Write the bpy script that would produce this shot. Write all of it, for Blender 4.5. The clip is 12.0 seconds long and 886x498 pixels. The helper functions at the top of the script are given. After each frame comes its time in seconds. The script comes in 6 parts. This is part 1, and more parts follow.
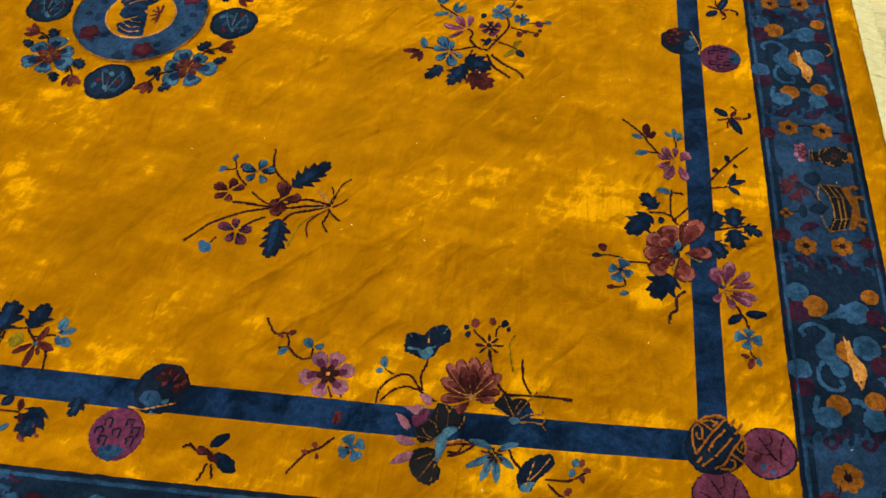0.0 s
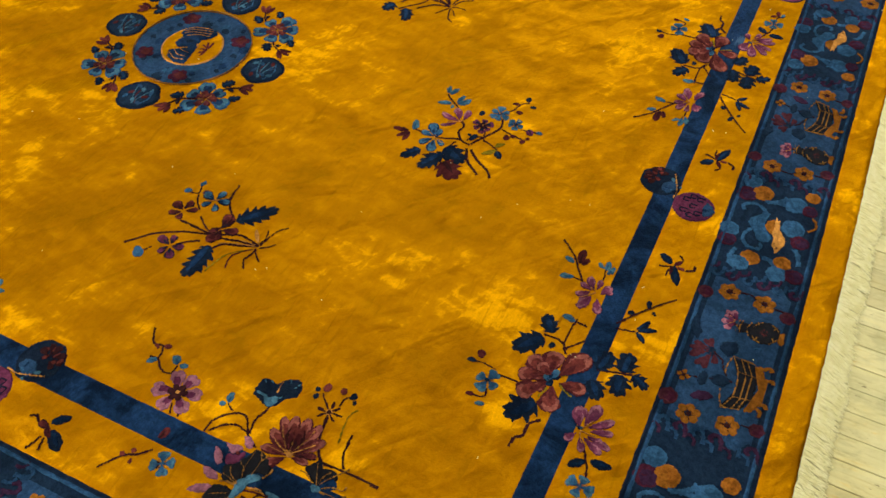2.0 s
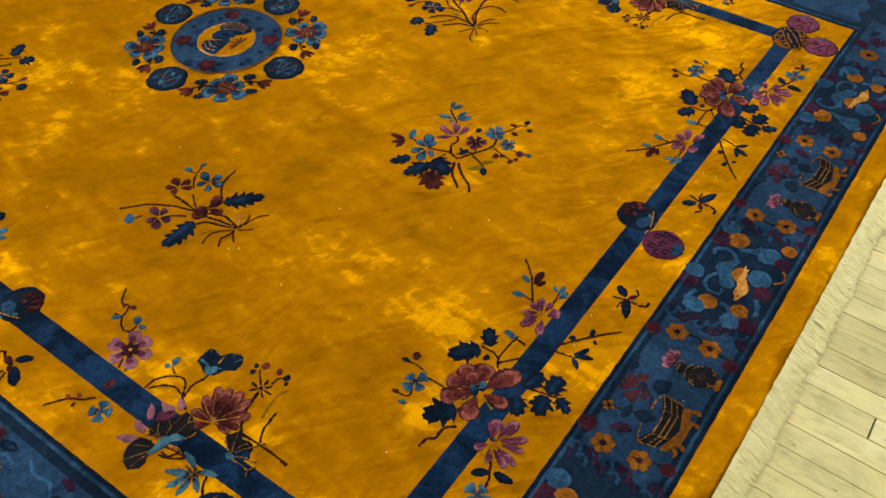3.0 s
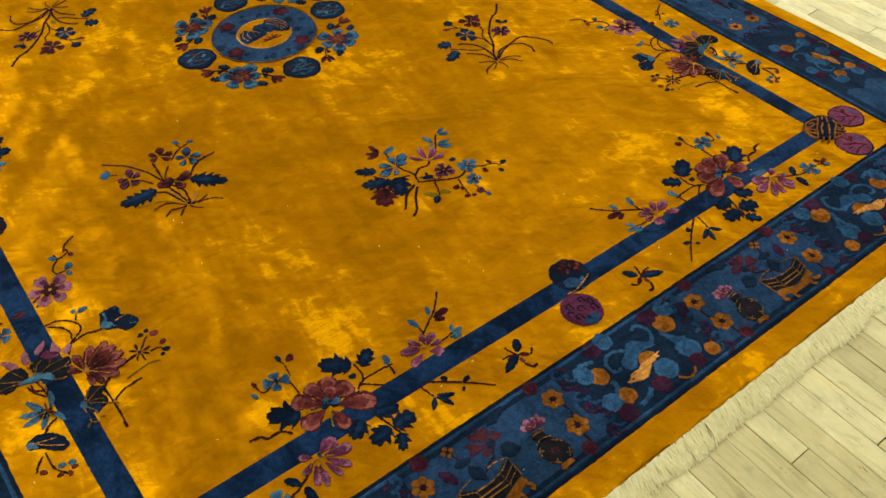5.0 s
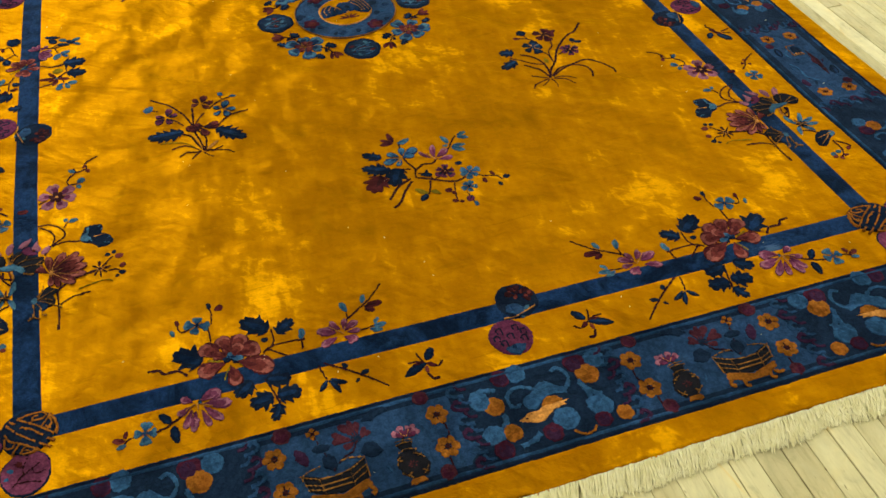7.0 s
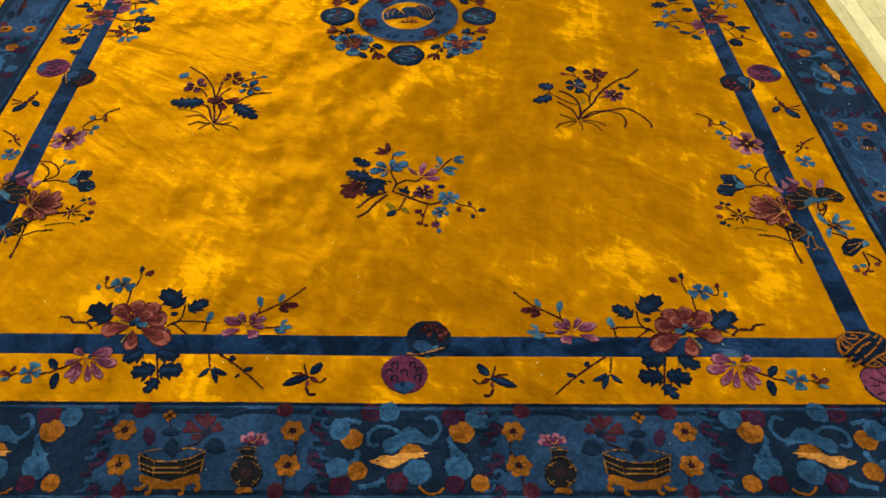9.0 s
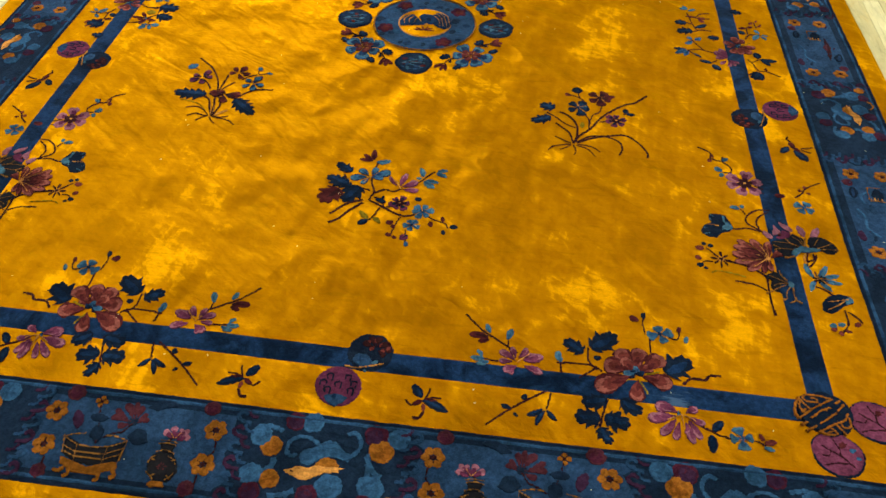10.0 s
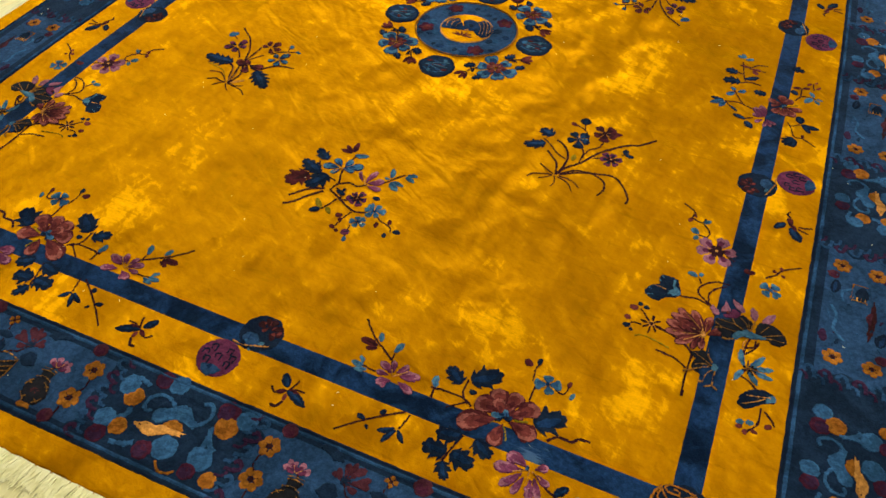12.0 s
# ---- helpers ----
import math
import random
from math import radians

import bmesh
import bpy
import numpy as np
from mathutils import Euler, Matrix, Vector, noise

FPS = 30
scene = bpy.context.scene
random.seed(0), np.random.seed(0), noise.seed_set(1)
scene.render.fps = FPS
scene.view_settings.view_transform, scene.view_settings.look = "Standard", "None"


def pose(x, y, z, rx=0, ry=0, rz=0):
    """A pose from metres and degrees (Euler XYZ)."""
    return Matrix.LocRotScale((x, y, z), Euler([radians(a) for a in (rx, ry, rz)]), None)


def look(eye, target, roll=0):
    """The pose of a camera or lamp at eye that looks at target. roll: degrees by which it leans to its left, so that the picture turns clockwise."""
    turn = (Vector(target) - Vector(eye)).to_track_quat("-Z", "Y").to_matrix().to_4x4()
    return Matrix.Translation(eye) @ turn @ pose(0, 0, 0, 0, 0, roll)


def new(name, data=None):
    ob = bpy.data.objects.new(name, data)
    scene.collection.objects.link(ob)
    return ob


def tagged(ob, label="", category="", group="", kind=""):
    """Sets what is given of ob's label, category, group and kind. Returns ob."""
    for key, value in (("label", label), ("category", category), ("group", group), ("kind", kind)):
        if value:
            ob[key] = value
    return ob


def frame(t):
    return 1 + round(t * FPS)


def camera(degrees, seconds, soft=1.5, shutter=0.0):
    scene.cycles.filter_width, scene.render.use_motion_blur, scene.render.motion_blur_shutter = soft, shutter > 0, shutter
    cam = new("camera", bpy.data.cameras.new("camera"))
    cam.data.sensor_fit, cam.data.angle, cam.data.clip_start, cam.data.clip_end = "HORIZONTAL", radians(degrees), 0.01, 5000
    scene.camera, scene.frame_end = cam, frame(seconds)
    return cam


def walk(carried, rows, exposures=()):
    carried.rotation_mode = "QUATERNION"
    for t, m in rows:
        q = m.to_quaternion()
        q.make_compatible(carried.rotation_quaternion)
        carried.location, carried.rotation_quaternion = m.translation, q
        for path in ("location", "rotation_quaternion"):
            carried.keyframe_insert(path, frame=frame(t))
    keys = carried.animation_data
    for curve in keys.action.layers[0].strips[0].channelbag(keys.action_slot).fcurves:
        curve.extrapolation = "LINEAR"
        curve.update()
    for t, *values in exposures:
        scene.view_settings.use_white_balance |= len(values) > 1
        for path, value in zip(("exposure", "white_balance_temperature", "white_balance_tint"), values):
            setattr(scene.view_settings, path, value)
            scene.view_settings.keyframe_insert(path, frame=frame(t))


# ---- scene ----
cam = camera(57.5, 12.0)
PATH = [
    (0, (-1.5329, -0.9199, 1.4072), (-0.6122, -0.8264, 0.0135), 0.75),
    (0.5, (-1.5367, -1.0664, 1.4367), (-0.5617, -0.8789, 0.0135), 0.59),
    (1, (-1.5264, -1.2072, 1.4499), (-0.5082, -0.9175, 0.0135), 0.40),
    (1.5, (-1.4780, -1.3304, 1.4515), (-0.4330, -0.9325, 0.0135), 0.21),
    (2, (-1.4052, -1.4728, 1.4513), (-0.3512, -0.9598, 0.0135), -0.05),
    (2.5, (-1.3711, -1.5952, 1.4663), (-0.3239, -0.9630, 0.0135), -0.20),
    (3, (-1.3097, -1.7676, 1.4734), (-0.2906, -1.0224, 0.0135), -0.38),
    (3.2, (-1.2786, -1.8379, 1.4728), (-0.2738, -1.0489, 0.0135), -0.46),
    (4.8, (-0.9588, -2.1442, 1.4704), (-0.1313, -1.0989, 0.0135), -0.66),
    (5, (-0.9150, -2.1773, 1.4613), (-0.1081, -1.1003, 0.0135), -0.56),
    (5.5, (-0.7897, -2.2728, 1.4547), (-0.0609, -1.1385, 0.0135), -0.43),
    (6, (-0.6762, -2.3861, 1.4511), (-0.0362, -1.1874, 0.0135), -0.45),
    (6.5, (-0.5870, -2.4323, 1.4461), (-0.0483, -1.1841, 0.0135), -0.41),
    (7, (-0.4468, -2.4312, 1.4334), (-0.0269, -1.1418, 0.0135), -0.55),
    (7.2, (-0.3895, -2.4304, 1.4382), (-0.0082, -1.1220, 0.0135), -0.26),
    (8.8, (0.0434, -2.4441, 1.4041), (0.1057, -1.0827, 0.0135), 0.52),
    (9, (0.0929, -2.4435, 1.4063), (0.1157, -1.0784, 0.0135), 0.42),
    (9.5, (0.2071, -2.4220, 1.4022), (0.1439, -1.0629, 0.0135), 0.62),
    (10, (0.3515, -2.3852, 1.4154), (0.1992, -1.0202, 0.0135), 0.80),
    (10.5, (0.4799, -2.3522, 1.4238), (0.2362, -0.9920, 0.0135), 1.07),
    (11, (0.6293, -2.3225, 1.4304), (0.2920, -0.9780, 0.0135), 1.35),
    (11.5, (0.7619, -2.2785, 1.4233), (0.3331, -0.9778, 0.0135), 1.45),
    (12, (0.8693, -2.2168, 1.4401), (0.3450, -0.9457, 0.0135), 1.42),
]
EXPOSURES = [(0, -0.15), (2.5, -0.25), (5, -0.31), (7, -0.32), (9, -0.18), (12, -0.20)]
walk(cam, [(t, look(eye, target, roll)) for t, eye, target, roll in PATH], EXPOSURES)

# ---- light ----
world = bpy.data.worlds.new("world")
scene.world = world
world.use_nodes = True
world.node_tree.nodes["Background"].inputs[0].default_value = (0.9, 0.95, 1.0, 1)
world.node_tree.nodes["Background"].inputs[1].default_value = 0.05
CEILING = 3.3
X0, X1, Y0, Y1 = -4.2, 4.2, -4.6, 5.4
# unseen ceiling strips, added for overhead light; southern pair uneven to balance the rug
LAMP_WATTS = 14.0
LAMP_PLACES = [(-1.9, -2.6), (-1.9, 0.4), (-1.9, 3.2), (1.5, -2.6), (1.5, 0.4), (1.5, 3.2)]
for lx, ly in LAMP_PLACES:
    lamp = new("unseen_tube_light", bpy.data.lights.new("unseen_tube_light", "AREA"))
    lamp.data.shape, lamp.data.size, lamp.data.size_y = "RECTANGLE", 0.22, 1.2
    lamp.data.energy, lamp.data.color = LAMP_WATTS * ((0.3 if lx < 0 else 1.7) if ly < -1 else 1.15), (1.0, 0.97, 0.86)
    lamp.location = (lx, ly, CEILING - 0.13)
# daylight in the unseen openings of the two long walls, weaker at the southwest
WINDOW_WATTS = 47.0
WINDOW_Y = [-2.6, 0.0, 2.6]
NORTH_X = [-3.0, -1.4]
SILL, HEAD, WIDE = 0.95, 2.55, 1.3
for side, x in ((-1, X0), (1, X1)):
    for wy in WINDOW_Y:
        lamp = new("unseen_window_light", bpy.data.lights.new("unseen_window_light", "AREA"))
        lamp.data.shape, lamp.data.size, lamp.data.size_y = "RECTANGLE", HEAD - SILL - 0.1, WIDE - 0.1
        lamp.data.energy, lamp.data.color = WINDOW_WATTS * (0.88 if side > 0 else 0.45 if wy < -1 else 1.05), (1.0, 0.98, 0.88)
        lamp.matrix_world = pose(x + side * 0.17, wy, (SILL + HEAD) / 2, 0, side * 90, 0)
# unseen north windows, added to brighten the rug's far left
for wx in NORTH_X:
    lamp = new("unseen_window_light", bpy.data.lights.new("unseen_window_light", "AREA"))
    lamp.data.shape, lamp.data.size, lamp.data.size_y = "RECTANGLE", WIDE - 0.1, HEAD - SILL - 0.1
    lamp.data.energy, lamp.data.color = WINDOW_WATTS * 1.6, (1.0, 0.98, 0.88)
    lamp.matrix_world = pose(wx, Y1 + 0.17, (SILL + HEAD) / 2, -90, 0, 0)


# ---- materials ----
def material(name):
    mat = bpy.data.materials.new(name)
    mat.use_nodes = True
    tree = mat.node_tree
    return mat, tree, tree.nodes["Principled BSDF"]


def add(tree, kind, **values):
    node = tree.nodes.new(kind)
    for key, value in values.items():
        node.inputs[key].default_value = value
    return node


def ramp(tree, source, stops):
    node = tree.nodes.new("ShaderNodeValToRGB")
    node.color_ramp.interpolation = "EASE"
    while len(node.color_ramp.elements) < len(stops):
        node.color_ramp.elements.new(0.5)
    for element, (at, colour) in zip(node.color_ramp.elements, stops):
        element.position, element.color = at, (*colour, 1)
    tree.links.new(source, node.inputs[0])
    return node.outputs[0]


def mixed(tree, kind, amount, a, b):
    node = tree.nodes.new("ShaderNodeMix")
    node.data_type, node.blend_type, node.clamp_result = "RGBA", kind, False
    for socket, value in ((node.inputs[0], amount), (node.inputs[6], a), (node.inputs[7], b)):
        if isinstance(value, bpy.types.NodeSocket):
            tree.links.new(value, socket)
        else:
            socket.default_value = value if isinstance(value, float) else (*value, 1)
    return node.outputs[2]


def noise_of(tree, scale, detail=3.0, rough=0.55, distort=0.0, stretch=(1, 1, 1), turn=0.0, shift=(0, 0, 0)):
    geo = tree.nodes.new("ShaderNodeNewGeometry")
    spot = tree.nodes.new("ShaderNodeMapping")
    spot.inputs["Scale"].default_value = stretch
    spot.inputs["Rotation"].default_value = (0, 0, radians(turn))
    spot.inputs["Location"].default_value = shift
    tree.links.new(geo.outputs["Position"], spot.inputs[0])
    node = add(tree, "ShaderNodeTexNoise", Scale=scale, Detail=detail, Roughness=rough, Distortion=distort)
    tree.links.new(spot.outputs[0], node.inputs["Vector"])
    return node.outputs["Fac"]


def relief(tree, shader, heights):
    """Chained bumps: (height socket, strength, distance)."""
    last = None
    for height, strength, distance in heights:
        bump = add(tree, "ShaderNodeBump", Strength=strength, Distance=distance)
        tree.links.new(height, bump.inputs["Height"])
        if last:
            tree.links.new(last, bump.inputs["Normal"])
        last = bump.outputs[0]
    tree.links.new(last, shader.inputs["Normal"])
    if "lustre" in tree.nodes:
        tree.links.new(last, tree.nodes["lustre"].inputs["Normal"])


def lustre(tree, shader, colour, share, rough):
    """The dyed gloss of brushed wool."""
    gloss = add(tree, "ShaderNodeBsdfGlossy", Roughness=rough, Color=(*colour, 1))
    both = tree.nodes.new("ShaderNodeMixShader")
    both.inputs[0].default_value = share
    out = tree.nodes["Material Output"]
    tree.links.new(shader.outputs[0], both.inputs[1])
    tree.links.new(gloss.outputs[0], both.inputs[2])
    tree.links.new(both.outputs[0], out.inputs["Surface"])
    gloss.name = "lustre"


def pile(name, colour, vary=0.35, sheen=0.045, tint=(0.4, 0.6, 1.0), worn=None):
    """Dyed wool pile: cut tufts, uneven dye, a soft nap that catches light."""
    mat, tree, shader = material(name)
    dark = tuple(c * (1 - vary) for c in colour)
    light = tuple(c * (1 + vary) for c in colour)
    broad = noise_of(tree, 9.0, 5.0, 0.62, 1.0)
    fine = noise_of(tree, 260.0, 2.0, 0.6)
    base = ramp(tree, broad, [(0.38, dark), (0.62, light)])
    grain = ramp(tree, fine, [(0.3, (0.82, 0.82, 0.82)), (0.7, (1.15, 1.15, 1.15))])
    mottle = ramp(tree, noise_of(tree, 95.0, 3.0, 0.6, 0.3), [(0.34, (0.72, 0.72, 0.74)), (0.66, (1.24, 1.24, 1.22))])
    dyed = mixed(tree, "MULTIPLY", 1.0, mixed(tree, "MULTIPLY", 1.0, base, grain), mottle)
    if worn:
        geo = tree.nodes.new("ShaderNodeNewGeometry")
        gap = tree.nodes.new("ShaderNodeVectorMath")
        gap.operation = "DISTANCE"
        gap.inputs[1].default_value = (0.728, -1.402, 0.015)
        tree.links.new(geo.outputs["Position"], gap.inputs[0])
        spot = tree.nodes.new("ShaderNodeMath")
        spot.operation = "MULTIPLY_ADD"
        tree.links.new(noise_of(tree, 70.0, 4.0, 0.7, 0.0, (0.3, 1.6, 1.0)), spot.inputs[0])
        spot.inputs[1].default_value = 0.16
        tree.links.new(gap.outputs["Value"], spot.inputs[2])
        fade = ramp(tree, spot.outputs[0], [(0.082, (0.75, 0.75, 0.75)), (0.112, (0.0, 0.0, 0.0))])
        dyed = mixed(tree, "MIX", fade, dyed, worn)
    tree.links.new(dyed, shader.inputs["Base Color"])
    shader.inputs["Roughness"].default_value = 0.55
    shader.inputs["Specular IOR Level"].default_value = 0.0
    lustre(tree, shader, tuple(0.5 * c / max(colour) * max(0.055, max(colour)) ** 0.5 for c in colour), 0.07, 0.5)
    shader.inputs["Sheen Weight"].default_value = sheen
    shader.inputs["Sheen Roughness"].default_value = 0.45
    shader.inputs["Sheen Tint"].default_value = (*tint, 1)
    relief(tree, shader, [(fine, 0.5, 0.0025), (broad, 0.3, 0.01)])
    return mat


def drift(tree, scale, angle, long, detail=2.0, rough=0.5, distort=0.0, shift=(0, 0, 0)):
    """Noise drawn out along a direction, in degrees from the x axis."""
    geo = tree.nodes.new("ShaderNodeNewGeometry")
    spot = tree.nodes.new("ShaderNodeMapping")
    spot.vector_type = "TEXTURE"
    spot.inputs["Scale"].default_value = (long, 1, 1)
    spot.inputs["Rotation"].default_value = (0, 0, radians(angle))
    spot.inputs["Location"].default_value = shift
    tree.links.new(geo.outputs["Position"], spot.inputs[0])
    node = add(tree, "ShaderNodeTexNoise", Scale=scale, Detail=detail, Roughness=rough, Distortion=distort)
    tree.links.new(spot.outputs[0], node.inputs["Vector"])
    return node.outputs["Fac"]


def golden_pile():
    """The rug's golden wool: brushed nap in clouded patches and soft slanting ripples, their sheen and shade painted
    into the colour.
    """
    mat, tree, shader = material("golden_wool")
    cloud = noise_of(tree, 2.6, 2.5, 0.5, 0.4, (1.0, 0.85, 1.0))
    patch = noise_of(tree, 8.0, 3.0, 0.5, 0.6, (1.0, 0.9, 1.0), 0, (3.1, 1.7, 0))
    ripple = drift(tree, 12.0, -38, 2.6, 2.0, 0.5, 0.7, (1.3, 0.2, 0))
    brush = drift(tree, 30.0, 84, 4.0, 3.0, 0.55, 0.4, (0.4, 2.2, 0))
    rows = drift(tree, 120.0, -1, 9.0, 2.0, 0.6, 0.2)
    knob = noise_of(tree, 55.0, 3.0, 0.55, 0.3)
    swell = noise_of(tree, 7.0, 1.5, 0.4, 0.2, (1.0, 0.8, 1.0), 0, (5.1, 2.7, 0))
    fine = noise_of(tree, 260.0, 2.0, 0.6)
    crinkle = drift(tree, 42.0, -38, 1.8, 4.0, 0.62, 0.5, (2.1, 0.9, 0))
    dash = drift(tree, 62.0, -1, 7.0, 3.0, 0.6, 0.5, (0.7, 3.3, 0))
    # light and dark of the nap and ripples, mixed into the base colour
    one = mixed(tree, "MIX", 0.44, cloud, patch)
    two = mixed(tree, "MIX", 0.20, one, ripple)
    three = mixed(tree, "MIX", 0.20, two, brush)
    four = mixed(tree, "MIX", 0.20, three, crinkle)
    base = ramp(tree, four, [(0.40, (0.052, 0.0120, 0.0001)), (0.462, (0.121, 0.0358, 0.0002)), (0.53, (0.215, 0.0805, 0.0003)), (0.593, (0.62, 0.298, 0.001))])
    grain = ramp(tree, fine, [(0.3, (0.86, 0.85, 0.84)), (0.7, (1.10, 1.10, 1.10))])
    parted = ramp(tree, dash, [(0.31, (0.58, 0.53, 0.45)), (0.40, (1.0, 1.0, 1.0)), (0.64, (1.0, 1.0, 1.0)), (0.72, (1.25, 1.3, 1.3))])
    lines = ramp(tree, rows, [(0.3, (0.88, 0.86, 0.84)), (0.7, (1.07, 1.07, 1.07))])
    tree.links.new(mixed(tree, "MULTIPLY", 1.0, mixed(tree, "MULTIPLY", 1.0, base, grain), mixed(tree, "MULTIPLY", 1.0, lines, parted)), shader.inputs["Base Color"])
    shader.inputs["Roughness"].default_value = 0.7
    shader.inputs["Specular IOR Level"].default_value = 0.0
    lustre(tree, shader, (1.0, 0.46, 0.003), 0.23, 0.37)
    shader.inputs["Sheen Weight"].default_value = 0.62
    shader.inputs["Sheen Roughness"].default_value = 0.35
    shader.inputs["Sheen Tint"].default_value = (1.0, 0.555, 0.0, 1)
    relief(tree, shader, [(fine, 0.30, 0.002), (dash, 0.3, 0.003), (rows, 0.12, 0.002), (brush, 0.25, 0.004), (knob, 0.26, 0.006), (crinkle, 0.5, 0.006), (swell, 1.0, 0.038), (ripple, 0.8, 0.020), (cloud, 0.3, 0.08)])
    return mat


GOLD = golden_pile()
N = pile("navy_wool", (0.0048, 0.0090, 0.0210))
T = pile("dark_brown_wool", (0.020, 0.0065, 0.008))
R = pile("brick_red_wool", (0.100, 0.0225, 0.0215), tint=(0.9, 0.6, 0.5))
RR = pile("faded_red_wool", (0.195, 0.062, 0.055), tint=(0.9, 0.6, 0.5))
W = pile("wine_red_wool", (0.054, 0.0115, 0.0145), tint=(0.9, 0.6, 0.5))
P = pile("mauve_pink_wool", (0.215, 0.086, 0.134), tint=(0.9, 0.6, 0.7), worn=(0.50, 0.25, 0.34))
PV = pile("faded_plum_wool", (0.112, 0.029, 0.068), tint=(0.9, 0.6, 0.7))
V = pile("plum_purple_wool", (0.080, 0.018, 0.050), tint=(0.9, 0.6, 0.7))
K = pile("sky_blue_wool", (0.040, 0.108, 0.185))
B = pile("steel_blue_wool", (0.021, 0.068, 0.158))
BD = pile("deep_blue_wool", (0.0050, 0.0168, 0.0530), 0.65, 0.13, worn=(0.06, 0.125, 0.25))
BN = pile("border_navy_wool", (0.0055, 0.0130, 0.032), 0.35, 0.11)
BP = pile("panel_blue_wool", (0.0136, 0.0378, 0.0960), 0.28, 0.12)
LINE = pile("line_blue_wool", (0.0150, 0.047, 0.115), 0.5)
BW = pile("border_red_wool", (0.044, 0.0125, 0.0200), 0.4)
BC = pile("border_wine_wool", (0.036, 0.0080, 0.0190), 0.4)
U = pile("near_black_wool", (0.0058, 0.0060, 0.0080))
BV = pile("border_plum_wool", (0.022, 0.0090, 0.0260), 0.4)
CB = pile("cloud_blue_wool", (0.0165, 0.053, 0.122))
CURL = pile("curl_blue_wool", (0.0125, 0.038, 0.095), 0.4)
OD = pile("dark_orange_wool", (0.175, 0.060, 0.009), tint=(0.9, 0.7, 0.5))
O = pile("dull_orange_wool", (0.205, 0.076, 0.011), tint=(0.9, 0.7, 0.5))
Y = pile("pale_tan_wool", (0.41, 0.19, 0.046), tint=(0.9, 0.7, 0.5))
D = pile("dull_tan_wool", (0.22, 0.105, 0.026), tint=(0.9, 0.7, 0.5))
G = pile("grey_green_wool", (0.13, 0.155, 0.085), tint=(0.8, 0.8, 0.6))
E = pile("olive_wool", (0.17, 0.125, 0.009), tint=(0.9, 0.8, 0.5))
SHADE = {B: CB, R: W, V: W, BC: BV, BW: BC, O: OD}
INNER = {P: V, R: W, RR: R, W: T, V: N, K: B, B: BD, N: BD, O: T}
RIM = {R: RR, P: P, B: K}
PETAL = {RR: (W, RR, R, W), R: (W, RR, R, W), P: (PV, P, PV, V), W: (T, R, W, T), V: (N, PV, V, N), K: (BD, K, B, BD), B: (N, K, B, BD), N: (N, BD, N, N), T: (T, T, T, N)}


def cotton():
    mat, tree, shader = material("cotton_fringe")
    tone = noise_of(tree, 60.0, 3.0)
    base = ramp(tree, tone, [(0.3, (0.86, 0.83, 0.49)), (0.7, (0.95, 0.93, 0.64))])
    tree.links.new(base, shader.inputs["Base Color"])
    shader.inputs["Roughness"].default_value = 0.9
    relief(tree, shader, [(noise_of(tree, 700.0, 2.0), 0.4, 0.001)])
    return mat


def board(name, source):
    """Worn floor boards with remains of a pale wash; each board has its own tone."""
    mat, tree, shader = material(name)
    tone = ramp(tree, source(tree), [(0.0, (0.52, 0.475, 0.25)), (0.4, (0.61, 0.575, 0.315)), (0.8, (0.67, 0.635, 0.365)), (1.0, (0.76, 0.73, 0.46))])
    grain = noise_of(tree, 26.0, 6.0, 0.7, 0.8, (3.2, 0.30, 1.0))
    wash = noise_of(tree, 7.0, 5.0, 0.65, 1.2, (1.5, 0.6, 1.0), 0, (2.0, 5.0, 0))
    blotch = noise_of(tree, 16.0, 5.0, 0.65, 0.6, (1.0, 0.55, 1.0), 0, (7.0, 1.0, 0))
    spots = noise_of(tree, 45.0, 3.0, 0.7, 0.0, (1.5, 0.5, 1.0))
    lined = mixed(tree, "MULTIPLY", 1.0, tone, ramp(tree, grain, [(0.30, (0.78, 0.76, 0.70)), (0.5, (1.0, 1.0, 1.0)), (0.7, (1.05, 1.05, 1.06))]))
    warm = mixed(tree, "MULTIPLY", 1.0, lined, ramp(tree, wash, [(0.3, (0.93, 0.95, 0.97)), (0.5, (1.0, 1.0, 1.0)), (0.60, (1.03, 1.01, 0.96)), (0.70, (1.06, 0.90, 0.62))]))
    pale = mixed(tree, "MULTIPLY", 1.0, warm, ramp(tree, blotch, [(0.32, (0.80, 0.81, 0.79)), (0.5, (1.0, 1.0, 1.0)), (0.68, (1.12, 1.13, 1.2))]))
    dirty = mixed(tree, "MULTIPLY", 1.0, pale, ramp(tree, spots, [(0.27, (0.40, 0.36, 0.31)), (0.34, (1, 1, 1))]))
    tree.links.new(dirty, shader.inputs["Base Color"])
    shader.inputs["Roughness"].default_value = 0.55
    relief(tree, shader, [(grain, 0.25, 0.002), (spots, 0.15, 0.002)])
    return mat


def object_random(tree):
    return tree.nodes.new("ShaderNodeObjectInfo").outputs["Random"]


def island_random(tree):
    return tree.nodes.new("ShaderNodeNewGeometry").outputs["Random Per Island"]


def plain(name, colour, rough=0.8, vary=0.12):
    mat, tree, shader = material(name)
    tone = noise_of(tree, 2.5, 5.0, 0.6)
    base = ramp(tree, tone, [(0.3, tuple(c * (1 - vary) for c in colour)), (0.7, tuple(c * (1 + vary) for c in colour))])
    tree.links.new(base, shader.inputs["Base Color"])
    shader.inputs["Roughness"].default_value = rough
    relief(tree, shader, [(noise_of(tree, 90.0, 3.0), 0.1, 0.002)])
    return mat


COTTON = cotton()
BOARD = board("floor_board", object_random)
BOARDS = board("floor_boards_joined", island_random)
